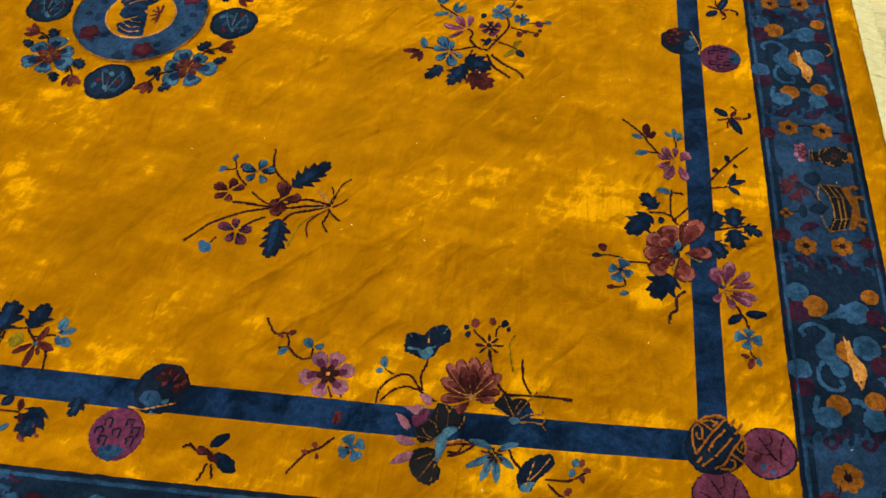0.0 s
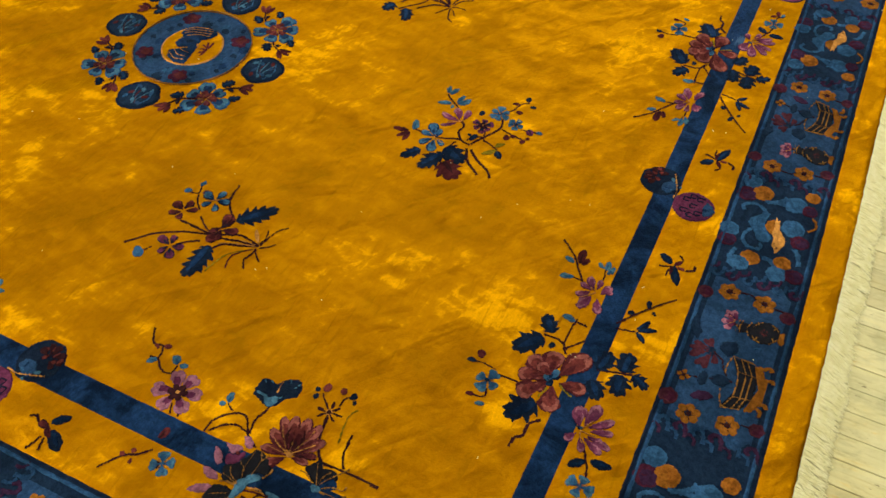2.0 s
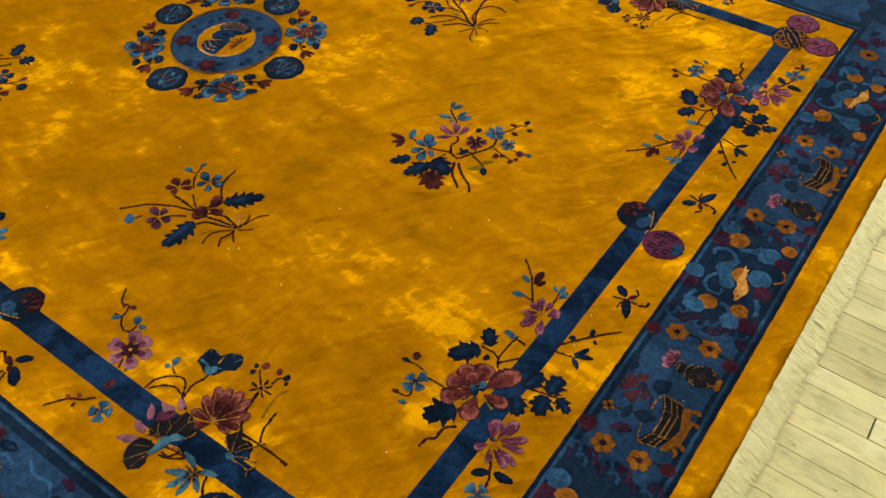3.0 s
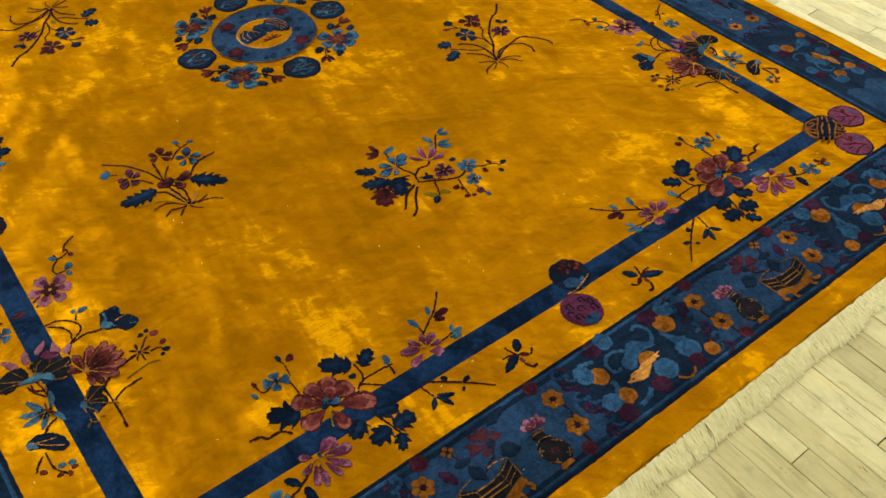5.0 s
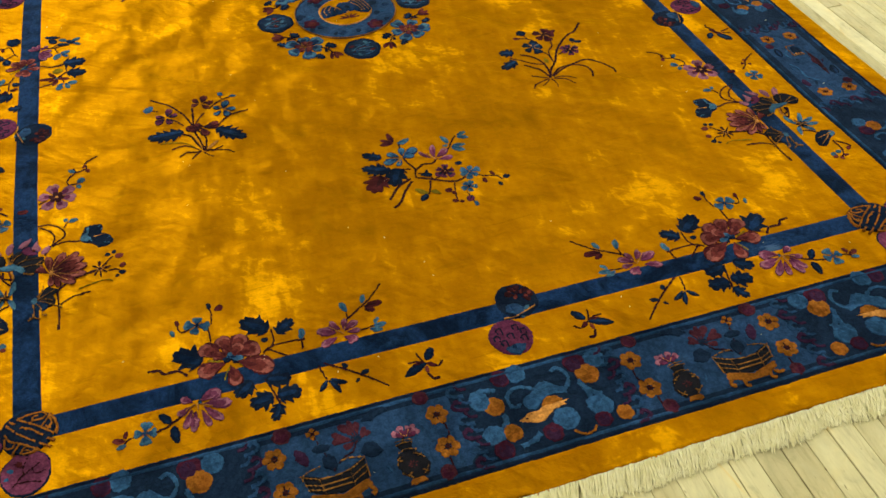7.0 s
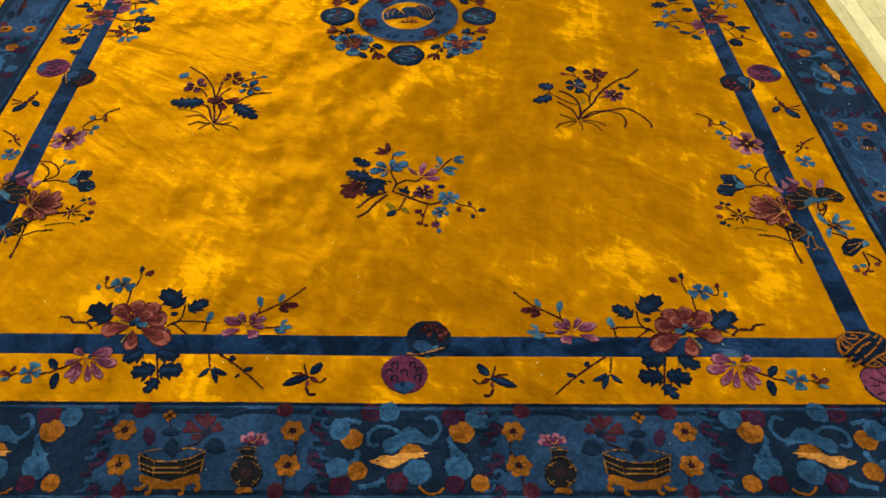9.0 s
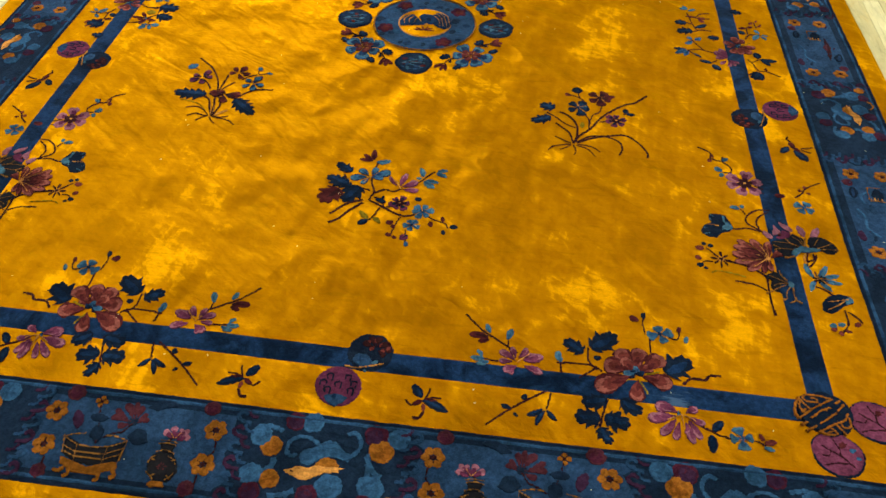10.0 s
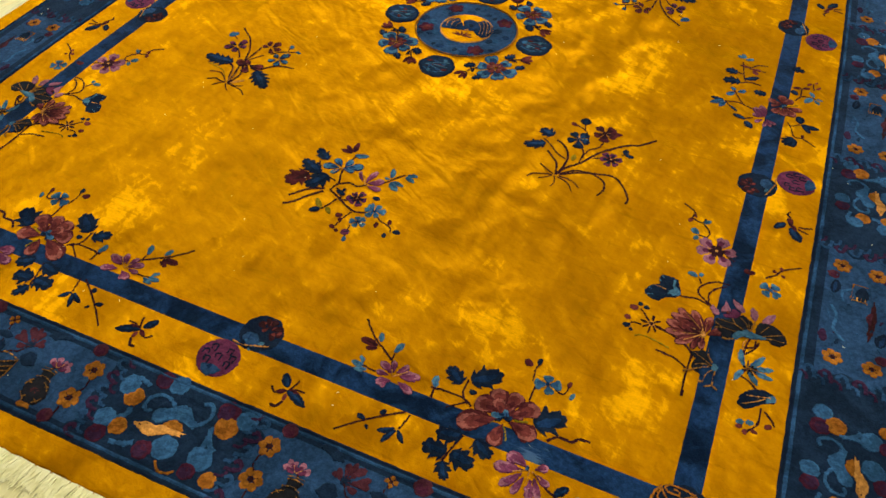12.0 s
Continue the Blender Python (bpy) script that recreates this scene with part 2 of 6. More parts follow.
PLASTER = plain("white_wall_paint", (0.78, 0.76, 0.70))
GAP = plain("dark_joint", (0.05, 0.04, 0.028))
METAL = plain("white_enamel", (0.75, 0.75, 0.73), 0.4, 0.04)


# ---- meshes ----
def linked(name, verts, faces, mats, parent=None, spot=(0, 0, 0), slots=None, smooth=True):
    data = bpy.data.meshes.new(name)
    data.from_pydata([(x - spot[0], y - spot[1], z - spot[2]) for x, y, z in verts], [], faces)
    for mat in mats:
        data.materials.append(mat)
    if slots:
        data.polygons.foreach_set("material_index", slots)
    data.polygons.foreach_set("use_smooth", [smooth] * len(faces))
    data.update()
    ob = new(name, data)
    ob.location = spot
    if parent:
        ob.parent = parent
        ob.location = Vector(spot) - parent.location
    return ob


def box(name, low, high, mat, parent=None, label="", kind="", category=""):
    (a, b, c), (d, e, f) = low, high
    spot = ((a + d) / 2, (b + e) / 2, c)
    verts = [(x, y, z) for z in (c, f) for x, y in ((a, b), (d, b), (d, e), (a, e))]
    faces = [(3, 2, 1, 0), (4, 5, 6, 7), (0, 1, 5, 4), (1, 2, 6, 5), (2, 3, 7, 6), (3, 0, 4, 7)]
    return tagged(linked(name, verts, faces, [mat], parent, spot, smooth=False), label, category, "", kind)


# ---- room shell ----
def boxes(name, parts, mat, label, kind):
    """Several blocks as one mesh."""
    verts, faces = [], []
    for (a, b, c), (d, e, f) in parts:
        n = len(verts)
        verts += [(x, y, z) for z in (c, f) for x, y in ((a, b), (d, b), (d, e), (a, e))]
        faces += [tuple(n + q for q in face) for face in ((3, 2, 1, 0), (4, 5, 6, 7), (0, 1, 5, 4), (1, 2, 6, 5), (2, 3, 7, 6), (3, 0, 4, 7))]
    return tagged(linked(name, verts, faces, [mat], smooth=False), label, "", "", kind)


def window_wall(name, a, b):
    """A side wall with three plain openings through it."""
    edges = [Y0] + [wy + s * WIDE / 2 for wy in WINDOW_Y for s in (-1, 1)] + [Y1]
    parts = [((a, edges[k], SILL), (b, edges[k + 1], HEAD)) for k in range(0, len(edges), 2)]
    parts += [((a, Y0, -0.1), (b, Y1, SILL)), ((a, Y0, HEAD), (b, Y1, CEILING))]
    boxes(name, parts, PLASTER, "plain white painted side wall with windows", "structure")


# openings for the added north window lamps
north = [X0 - 0.2] + [wx + s * WIDE / 2 for wx in NORTH_X for s in (-1, 1)] + [X1 + 0.2]
north_parts = [((north[k], Y1, SILL), (north[k + 1], Y1 + 0.2, HEAD)) for k in range(0, len(north), 2)]
north_parts += [((X0 - 0.2, Y1, -0.1), (X1 + 0.2, Y1 + 0.2, SILL)), ((X0 - 0.2, Y1, HEAD), (X1 + 0.2, Y1 + 0.2, CEILING))]
boxes("wall_north", north_parts, PLASTER, "plain white painted wall behind the rug with added unseen windows", "structure")
box("wall_south", (X0 - 0.2, Y0 - 0.2, -0.1), (X1 + 0.2, Y0, CEILING), PLASTER, label="plain white painted wall facing the fringe", kind="structure")
window_wall("wall_east", X1, X1 + 0.2)
window_wall("wall_west", X0 - 0.2, X0)
box("ceiling", (X0 - 0.2, Y0 - 0.2, CEILING), (X1 + 0.2, Y1 + 0.2, CEILING + 0.2), PLASTER, label="plain white painted ceiling", kind="structure")
# housings for the added strip lights, out of view
for lx, ly in LAMP_PLACES:
    fixture = tagged(new("unseen_ceiling_light"), "unseen white enamel strip light added on the ceiling", "ceiling light", "ceiling lights")
    fixture.location = (lx, ly, CEILING)
    box("housing", (lx - 0.13, ly - 0.65, CEILING - 0.08), (lx + 0.13, ly + 0.65, CEILING - 0.001), METAL, fixture)
    for side in (-1, 1):
        box("end_cap", (lx - 0.13, ly + side * 0.635 - 0.015, CEILING - 0.12), (lx + 0.13, ly + side * 0.635 + 0.015, CEILING - 0.081), METAL, fixture)

# ---- rug ----
THICK = 0.013
BAND_X, BAND_Y, BAND_HALF = 1.0, 1.371, 0.0345
IN_X, IN_Y = 1.152, 1.516
OUT_X, OUT_Y = 1.376, 1.739
EDGE_X, EDGE_Y = 1.438, 1.804


def warp(x, y):
    """The rug lies a little out of square: slightly sheared, its sides gently bowed."""
    v = min(y, 0.7)
    dx = -0.0003 + 0.0087 * x + 0.0185 * v + 0.0005 * x * x - 0.0041 * x * v - 0.0010 * v * v
    dx += 0.0010 * x ** 3 - 0.0096 * x * x * v - 0.0072 * x * v * v - 0.0048 * v ** 3
    dy = 0.0193 + 0.0244 * v - 0.0013 * x * x + 0.0070 * x * v + 0.0096 * v * v
    dy += -0.0024 * x ** 3 - 0.0009 * x * x * v + 0.0050 * x * v * v + 0.0011 * v ** 3
    lx, ly = x + dx, y + dy
    return 0.012 + lx - 0.0104 * ly, ly - 0.0125 * lx


def surf(x, y):
    """Height of the pile at a place of the rug."""
    wave = 0.0012 * math.sin(5.1 * x + 2.2 * y + 0.6) + 0.0010 * math.sin(-3.3 * x + 6.4 * y + 1.9) + 0.0007 * math.sin(9.7 * x - 7.1 * y)
    along, across = 0.788 * x - 0.616 * y, 0.616 * x + 0.788 * y
    crease = noise.noise((along * 3.2, across * 15.0, 8.0)) * (0.2 + math.exp(-((x + 0.2) ** 2 + (y + 0.85) ** 2) / 0.35))
    return THICK + wave + 0.0022 * noise.noise((x * 3.1, y * 3.1, 4.0)) + 0.0019 * crease


rug = tagged(new("rug"), "golden wool rug with navy floral borders on pale floor boards", "rug")


def field():
    """The rug's golden ground: a thick sheet with rounded edges."""
    nx, ny = 300, 370
    verts, faces = [], []
    for j in range(ny + 1):
        for i in range(nx + 1):
            u, v = 2 * i / nx - 1, 2 * j / ny - 1
            x, y = warp(u * EDGE_X, v * EDGE_Y)
            gap = min(EDGE_X * (1 - abs(u)), EDGE_Y * (1 - abs(v)))
            x += 0.003 * noise.noise((u * 9, v * 9, 1)) * (abs(u) == 1)
            y += 0.004 * noise.noise((u * 9, v * 9, 2)) * (abs(v) == 1)
            z = surf(x, y)
            drop = 1 - min(1.0, gap / 0.03)
            verts.append((x, y, z - 0.006 * drop ** 2))
    row = nx + 1
    for j in range(ny):
        for i in range(nx):
            a = j * row + i
            faces.append((a, a + 1, a + row + 1, a + row))
    rim = [i for i in range(row)] + [j * row + nx for j in range(1, ny + 1)] + [ny * row + i for i in range(nx - 1, -1, -1)] + [j * row for j in range(ny - 1, 0, -1)]
    base = len(verts)
    for a in rim:
        verts.append((verts[a][0], verts[a][1], 0.0))
    for n in range(len(rim)):
        m = (n + 1) % len(rim)
        faces.append((rim[m], rim[n], base + n, base + m))
    return tagged(linked("field", verts, faces, [GOLD], rug), "brushed golden wool ground with nap sheen painted into its colour")


field()


def strip(name, a, b, inner, outer, mat, level, parent, label="", across=5, ragged=0.0016, drop=0.0022):
    """A straight woven strip between two offsets, along a side of the rug. a, b: the side's corners as signs; its ends are mitred."""
    def at(t, d):
        if a[1] == b[1]:
            return (-1 + 2 * t) * d[0], a[1] * d[1]
        return a[0] * d[0], (-1 + 2 * t) * d[1]
    count = 300
    verts, faces = [], []
    for i in range(count + 1):
        t = i / count
        for j in range(across + 1):
            k = j / across
            d = (inner[0] + (outer[0] - inner[0]) * k, inner[1] + (outer[1] - inner[1]) * k)
            x, y = at(t, d)
            x, y = warp(x, y)
            if j in (0, across):
                r = ragged * (noise.noise((x * 40, y * 40, j)) + 0.7 * noise.noise((x * 150, y * 150, j)))
                x, y = (x, y + r) if a[1] == b[1] else (x + r, y)
            z = surf(x, y) + (level if 0 < j < across else level - drop)
            verts.append((x, y, z))
    row = across + 1
    for i in range(count):
        for j in range(across):
            q = i * row + j
            faces.append((q, q + 1, q + row + 1, q + row))
    return tagged(linked(name, verts, faces, [mat], parent), label)


SIDES = [((-1, -1), (1, -1)), ((-1, 1), (1, 1)), ((-1, -1), (-1, 1)), ((1, -1), (1, 1))]


def grown(base, d):
    return base[0] + d, base[1] + d


for a, b in SIDES:
    inn, out = (IN_X, IN_Y), (OUT_X, OUT_Y)
    band = (BAND_X, BAND_Y)
    half = 0.0375 if a[0] == b[0] == -1 else BAND_HALF
    strip("inner_band", a, b, grown(band, -half), grown(band, half), BD, 0.0007, rug, "deep blue woven band", 6)
    strip("main_border", a, b, grown(inn, 0.003), grown(out, -0.003), BN, 0.0012, rug, "dark navy woven border", 14, drop=0.0003)
    strip("border_line", a, b, inn, grown(inn, 0.010), N, 0.0018, rug, "thin black-blue line", 3)
    strip("border_line", a, b, grown(inn, 0.010), grown(inn, 0.0185), LINE, 0.0030, rug, "thin light blue line", 3)
    strip("border_line", a, b, grown(out, -0.0190), grown(out, -0.011), LINE, 0.0030, rug, "thin light blue line", 3)
    strip("border_line", a, b, grown(out, -0.011), out, N, 0.0018, rug, "thin black-blue line", 3)


# ---- woven motifs ----
KNOT = 0.34


class Spray:
    """A woven motif on the rug. Its places are in centimetres from (x, y); mx and my mirror it, turn turns it by degrees."""

    def __init__(self, name, x, y, mx=1, my=1, turn=0, label="", level=0.0012, size=1.0, squash=1.0, bent=True):
        self.x, self.y, self.mx, self.my, self.size, self.squash = x, y, mx * size, my * size * squash, size, squash
        self.c, self.s = math.cos(radians(turn)), math.sin(radians(turn))
        self.level, self.name, self.label, self.bent = level, name, label, bent
        self.low = level - 0.0013 if level > 0.0022 else -0.0012
        self.stems, self.todo, self.tier = [], [], 0
        self.spot = self.at((0, 0))

    def at(self, p, up=0.0):
        qx, qy = (round(v / KNOT) * KNOT * 0.8 + v * 0.2 for v in p)
        px, py = qx * self.mx / 100, qy * self.my / 100
        x, y = self.x + px * self.c - py * self.s, self.y + px * self.s + py * self.c
        if self.bent:
            x, y = warp(x, y)
        return x, y, surf(x, y) + up

    def stem(self, mat, wide, *points):
        verts, faces = [], []
        lift = 0.0014 if mat in (Y, D, O) else 0.0
        line = smoothed(points)
        for i, p in enumerate(line):
            q, r = line[max(0, i - 1)], line[min(len(line) - 1, i + 1)]
            dx, dy = r[0] - q[0], r[1] - q[1]
            sway = 0.10 * noise.noise((p[0] * 1.1, p[1] * 1.1, 6)) if mat is T else 0.0
            far = math.hypot(dx, dy) or 1.0
            half = wide * (0.40 if mat is Y or mat is D else 0.52) * (0.9 + 0.5 * noise.noise((p[0] * 1.7, p[1] * 1.7, 3)))
            nx, ny = -dy / far * half, dx / far * half
            for k, up in ((-1, lift + self.low), (-0.75, self.level + lift), (0.75, self.level + lift), (1, lift + self.low)):
                verts.append(self.at((p[0] + nx * k + sway, p[1] + ny * k - sway), up))
            if i:
                n = len(verts) - 8
                for k in range(3):
                    faces.append((n + k, n + k + 1, n + k + 5, n + k + 4))
        self.stems.append((verts, faces, [0] * len(faces), [mat]))

    def spindle(self, store, mat, base, tip, wide, belly=0.55, serrated=False, up=0.0, notch=0.0, blunt=0.7, edge=None):
        """A petal or leaf from base to tip, wide across its length, fullest at belly."""
        verts, faces, slots, mats = store
        low = self.low if edge is None else edge
        if mat not in mats:
            mats.append(mat)
        dx, dy = tip[0] - base[0], tip[1] - base[1]
        far = math.hypot(dx, dy) or 0.1
        ux, uy = dx / far, dy / far
        teeth = 3.2 if far < 7.5 else 5.2
        count = int(teeth * 8) if serrated else max(9, int(far / 0.3))
        power = math.log(0.5) / math.log(belly)
        start = len(verts)
        seed = base[0] * 3.1 + tip[1] * 1.7
        for i in range(count + 1):
            k = i / count
            half = wide * far * 0.5 * max(0.06, math.sin(math.pi * k ** power) ** blunt)
            half *= 1 + 0.22 * noise.noise((seed, k * 6, 1))
            if serrated and 0 < i < count:
                half *= 0.58 + 0.62 * ((k * teeth + 0.25) % 1.0)
            bend = 0.05 * far * math.sin(math.pi * k) * math.sin(seed)
            for j, high in ((-1, low), (-0.86, self.level + up), (0, self.level + up + 0.0001), (0.86, self.level + up), (1, low)):
                side = half * j
                push = -notch * far * (1 - abs(j)) * max(0.0, k - 0.6) / 0.4
                if serrated and abs(j) == 1:
                    push += 0.32 / teeth * far * ((k * teeth + 0.25) % 1.0)
                px = base[0] + ux * (far * k + push) - uy * (side + bend)
                py = base[1] + uy * (far * k + push) + ux * (side + bend)
                verts.append(self.at((px, py), high if 0 < i < count else low))
            if i:
                n = start + (i - 1) * 5
                for j in range(4):
                    faces.append((n + j, n + j + 1, n + j + 6, n + j + 5))
                    slots.append(mats.index(mat))

    def disc(self, store, mat, centre, radius, up=0.0, lobes=0, depth=0.12, turn=0.0, oval=1.0):
        verts, faces, slots, mats = store
        if mat not in mats:
            mats.append(mat)
        start, count = len(verts), max(14, int(radius * 18))
        if lobes:
            count = max(count, lobes * 5)
        verts.append(self.at(centre, self.level + up + 0.0003))
        for share, high in ((0.45, self.level + up + 0.0001), (0.93, self.level + up), (1.0, self.low)):
            for i in range(count):
                w = 2 * math.pi * i / count
                r = radius * share * (1 + 0.10 * min(1.0, 4.0 / radius) * noise.noise((centre[0] + math.cos(w) * 1.3, centre[1] + math.sin(w) * 1.3, 7)))
                if lobes:
                    r *= 1 - depth + depth * abs(math.cos(lobes * (w - radians(turn)) / 2)) ** 0.6
                verts.append(self.at((centre[0] + r * math.cos(w), centre[1] + r * oval * math.sin(w)), high))
        m = mats.index(mat)
        for i in range(count):
            j = (i + 1) % count
            faces.append((start, start + 1 + i, start + 1 + j))
            slots.append(m)
            for ring in range(2):
                a = start + 1 + ring * count
                faces.append((a + i, a + count + i, a + count + j, a + j))
                slots.append(m)

    def patch(self, name, mat, *points):
        """A filled woven shape with a stepped outline."""
        store = ([], [], [], [mat])
        verts, faces, slots = store[:3]
        line = []
        for i, p in enumerate(points):
            q = points[(i + 1) % len(points)]
            steps = max(2, int(math.hypot(q[0] - p[0], q[1] - p[1]) / 0.35))
            line += [(p[0] + (q[0] - p[0]) * k / steps, p[1] + (q[1] - p[1]) * k / steps) for k in range(steps)]
        count = len(line)
        line = [tuple((line[i - 1][a] + 2 * line[i][a] + line[(i + 1) % count][a]) / 4 for a in (0, 1)) for i in range(count)]
        cx, cy = sum(p[0] for p in line) / count, sum(p[1] for p in line) / count
        verts.append(self.at((cx, cy), self.level + 0.0003))
        for share, high in ((0.5, self.level + 0.0003), (0.88, self.level), (1.0, self.low)):
            for x, y in line:
                k = share * (1 + 0.06 * noise.noise((x * 2.1, y * 2.1, 9)))
                verts.append(self.at((cx + (x - cx) * k, cy + (y - cy) * k), high))
        for i in range(count):
            j = (i + 1) % count
            faces.append((0, 1 + i, 1 + j))
            for ring in range(2):
                a = 1 + ring * count
                faces.append((a + i, a + count + i, a + count + j, a + j))
        slots += [0] * len(faces)
        self.keep(name, store)
        self.level += 0.00008

    def keep(self, name, store, label=""):
        self.level += 0.000012
        self.todo.append((name, store, label))

    def leaf(self, mat, base, tip, wide, serrated=False):
        store = ([], [], [], [])
        far = math.hypot(tip[0] - base[0], tip[1] - base[1])
        self.spindle(store, mat, base, tip, wide * (1.35 if serrated else 0.98), 0.42 if serrated else 0.5, serrated)
        if far > 3.2 and mat is N:
            mid = [(base[0] + (tip[0] - base[0]) * k, base[1] + (tip[1] - base[1]) * k) for k in (0.05, 0.85)]
            self.spindle(store, BD, mid[0], mid[1], wide * 0.5, 0.45, False, 0.0006)
        elif far > 2.4 and mat in INNER and mat is not O:
            mid = [(base[0] + (tip[0] - base[0]) * k, base[1] + (tip[1] - base[1]) * k) for k in (0.0, 0.7)]
            self.spindle(store, INNER[mat], mid[0], mid[1], wide * 0.4, 0.4, False, 0.0005)
        self.keep("leaf" if mat in (N, E, B, BD) else "petal", store)

    def petal(self, mat, base, tip, wide):
        """A broad petal with a rounded end: a paler rim round a darker heart."""
        store = ([], [], [], [])
        dark, rim, body, heart = PETAL[mat]
        lift = 0.00014 * self.tier
        self.level += lift
        dx, dy = tip[0] - base[0], tip[1] - base[1]

        def along(k):
            return base[0] + dx * k, base[1] + dy * k
        if mat is P:
            wide *= 0.82
        self.spindle(store, dark, along(-0.02), along(1.02), wide * 0.98, 0.66, False, 0.0, 0.06, 0.6)
        self.spindle(store, rim, along(0.2), along(1.0), wide * 0.90, 0.64, False, 0.00012, 0.10, 0.5, self.level + 0.00006)
        self.spindle(store, body, base, along(0.84), wide * 0.66, 0.64, False, 0.00024, 0.08, 0.6, self.level + 0.00018)
        self.spindle(store, heart, along(0.0), along(0.55), wide * 0.46, 0.60, False, 0.00036, 0.0, 0.8, self.level + 0.0003)
        self.level -= lift
        self.keep("petal", store)
        self.tier = (self.tier + 1) % 8

    def bud(self, mat, centre, radius):
        """A woven round: a peony head, a cloud or a fruit."""
        store = ([], [], [], [])
        radius *= 1.15
        self.disc(store, mat, centre, radius, 0, 6 if radius > 1.0 else 0, 0.10, centre[0] * 40)
        if radius > 1.2 and mat in SHADE:
            lean = radius * 0.16
            self.disc(store, SHADE[mat], (centre[0] + lean * math.sin(centre[1]), centre[1] - lean), radius * 0.74, 0.0001, 5, 0.2, centre[1] * 30)
        self.keep("bud", store)

    def fan(self, mat, base, *tips):
        """Petals that spread from one base, with a narrow gap between them."""
        store = ([], [], [], [])
        rim = RIM.get(mat, mat)
        for i, tip in enumerate(tips):
            near = [math.hypot(tip[0] - q[0], tip[1] - q[1]) for j, q in enumerate(tips) if j != i]
            far = math.hypot(tip[0] - base[0], tip[1] - base[1]) or 1.0
            slim = 0.76 if mat is R else 0.92
            wide = min(0.55, max(0.2, min(near) / far * slim))
            up = 0.00025 * (i % 3)
            start = (base[0] + (tip[0] - base[0]) * 0.12, base[1] + (tip[1] - base[1]) * 0.12)
            self.spindle(store, rim, start, tip, wide, 0.64 if mat is R else 0.74, False, up)
            if mat in INNER:
                k = 0.82 if rim is not mat else 0.74
                mid = (base[0] + (tip[0] - base[0]) * k, base[1] + (tip[1] - base[1]) * k)
                self.spindle(store, mat if rim is not mat else INNER[mat], base, mid, wide * (0.62 if rim is not mat else 0.78), 0.66, False, up + 0.0006)
        if mat is P:
            for one, two in zip(tips[::2], tips[1::2]):
                far = ((one[0] + two[0]) / 2, (one[1] + two[1]) / 2)
                mid = (base[0] + (far[0] - base[0]) * 0.62, base[1] + (far[1] - base[1]) * 0.62)
                self.spindle(store, Y, base, mid, 0.07, 0.5, False, 0.0014)
        self.keep("blossom", store)

    def ring(self, store, mat, centre, r0, r1, n, turn, fill, up=0.0, notch=0.0, belly=0.62):
        for i in range(n):
            w = radians(turn) + 2 * math.pi * i / n + 0.09 * math.sin(i * 5.3 + centre[0])
            k = 1 + 0.10 * math.sin(i * 2.9 + centre[1])
            base = (centre[0] + r0 * math.cos(w), centre[1] + r0 * math.sin(w))
            tip = (centre[0] + r1 * k * math.cos(w), centre[1] + r1 * k * math.sin(w))
            self.spindle(store, mat, base, tip, fill * 2 * math.pi * (0.3 * r0 + 0.62 * r1) / n / (r1 - r0), belly, False, up * 0.6 + 0.0002 * (i % 2), notch)

    def flower(self, kind, mat, n, centre, radius, turn):
        store = ([], [], [], [])
        r = radius
        rim, inner = RIM.get(mat, mat), INNER.get(mat, mat)
        if kind == "pet":
            self.ring(store, rim, centre, 0.06 * r, 1.06 * r, n, turn, 0.94, 0, 0.08, 0.70)
            self.ring(store, mat if rim is not mat else inner, centre, 0.05 * r, (0.86 if rim is not mat else 0.80) * r, n, turn, 0.80 if rim is not mat else 0.62, 0.0003, 0.06, 0.68)
            self.disc(store, T if mat in (P, V) else inner, centre, (0.46 if mat in (P, V) else 0.22) * r, 0.0010, n, 0.6, turn)
            if n <= 5:
                self.ring(store, Y, centre, 0.02, 0.55 * r, n, turn + 180 / n, 0.09, 0.0011)
            else:
                self.disc(store, Y, centre, 0.09 * r, 0.0014)
        elif kind == "wreath":
            self.ring(store, B, centre, 0.1 * r, 1.06 * r, n, turn, 1.02, 0, 0.10, 0.72)
            self.ring(store, K, centre, 0.2 * r, 1.00 * r, n, turn, 0.90, 0.0002, 0.12, 0.74)
            self.ring(store, BD, centre, 0.1 * r, 0.84 * r, n, turn, 0.70, 0.0004, 0.08, 0.70)
            self.ring(store, W, centre, 0.05 * r, 0.54 * r, n, turn + 12, 0.80, 0.0007, 0.05, 0.66)
            self.ring(store, R, centre, 0.05 * r, 0.46 * r, n - 1, turn + 30, 0.60, 0.0010)
            self.ring(store, D, centre, 0.02 * r, 0.34 * r, n - 1, turn + 62, 0.12, 0.0013)
        elif kind == "star":
            self.ring(store, mat, centre, 0.12 * r, r, n, turn, 0.42)
            self.disc(store, inner, centre, 0.2 * r, 0.0004)
        elif kind == "daisy":
            self.ring(store, RR if mat is R else mat, centre, 0.25 * r, r, n, turn, 0.85)
            self.ring(store, mat if mat is R else inner, centre, 0.15 * r, 0.62 * r, n - 3, turn + 15, 0.8, 0.0006)
            self.disc(store, inner, centre, 0.24 * r, 0.001)
        elif kind == "blos":
            for i in range(n):
                w = radians(turn + 360 * i / n)
                self.disc(store, mat, (centre[0] + 0.66 * r * math.cos(w), centre[1] + 0.66 * r * math.sin(w)), 0.40 * r, 0.0002 * (i % 2))
            self.disc(store, T, centre, 0.27 * r, 0.0007, n, 0.5, turn)
            self.ring(store, T, centre, 0.1 * r, 0.62 * r, n, turn + 180 / n, 0.11, 0.0009)
        self.keep("blossom", store)

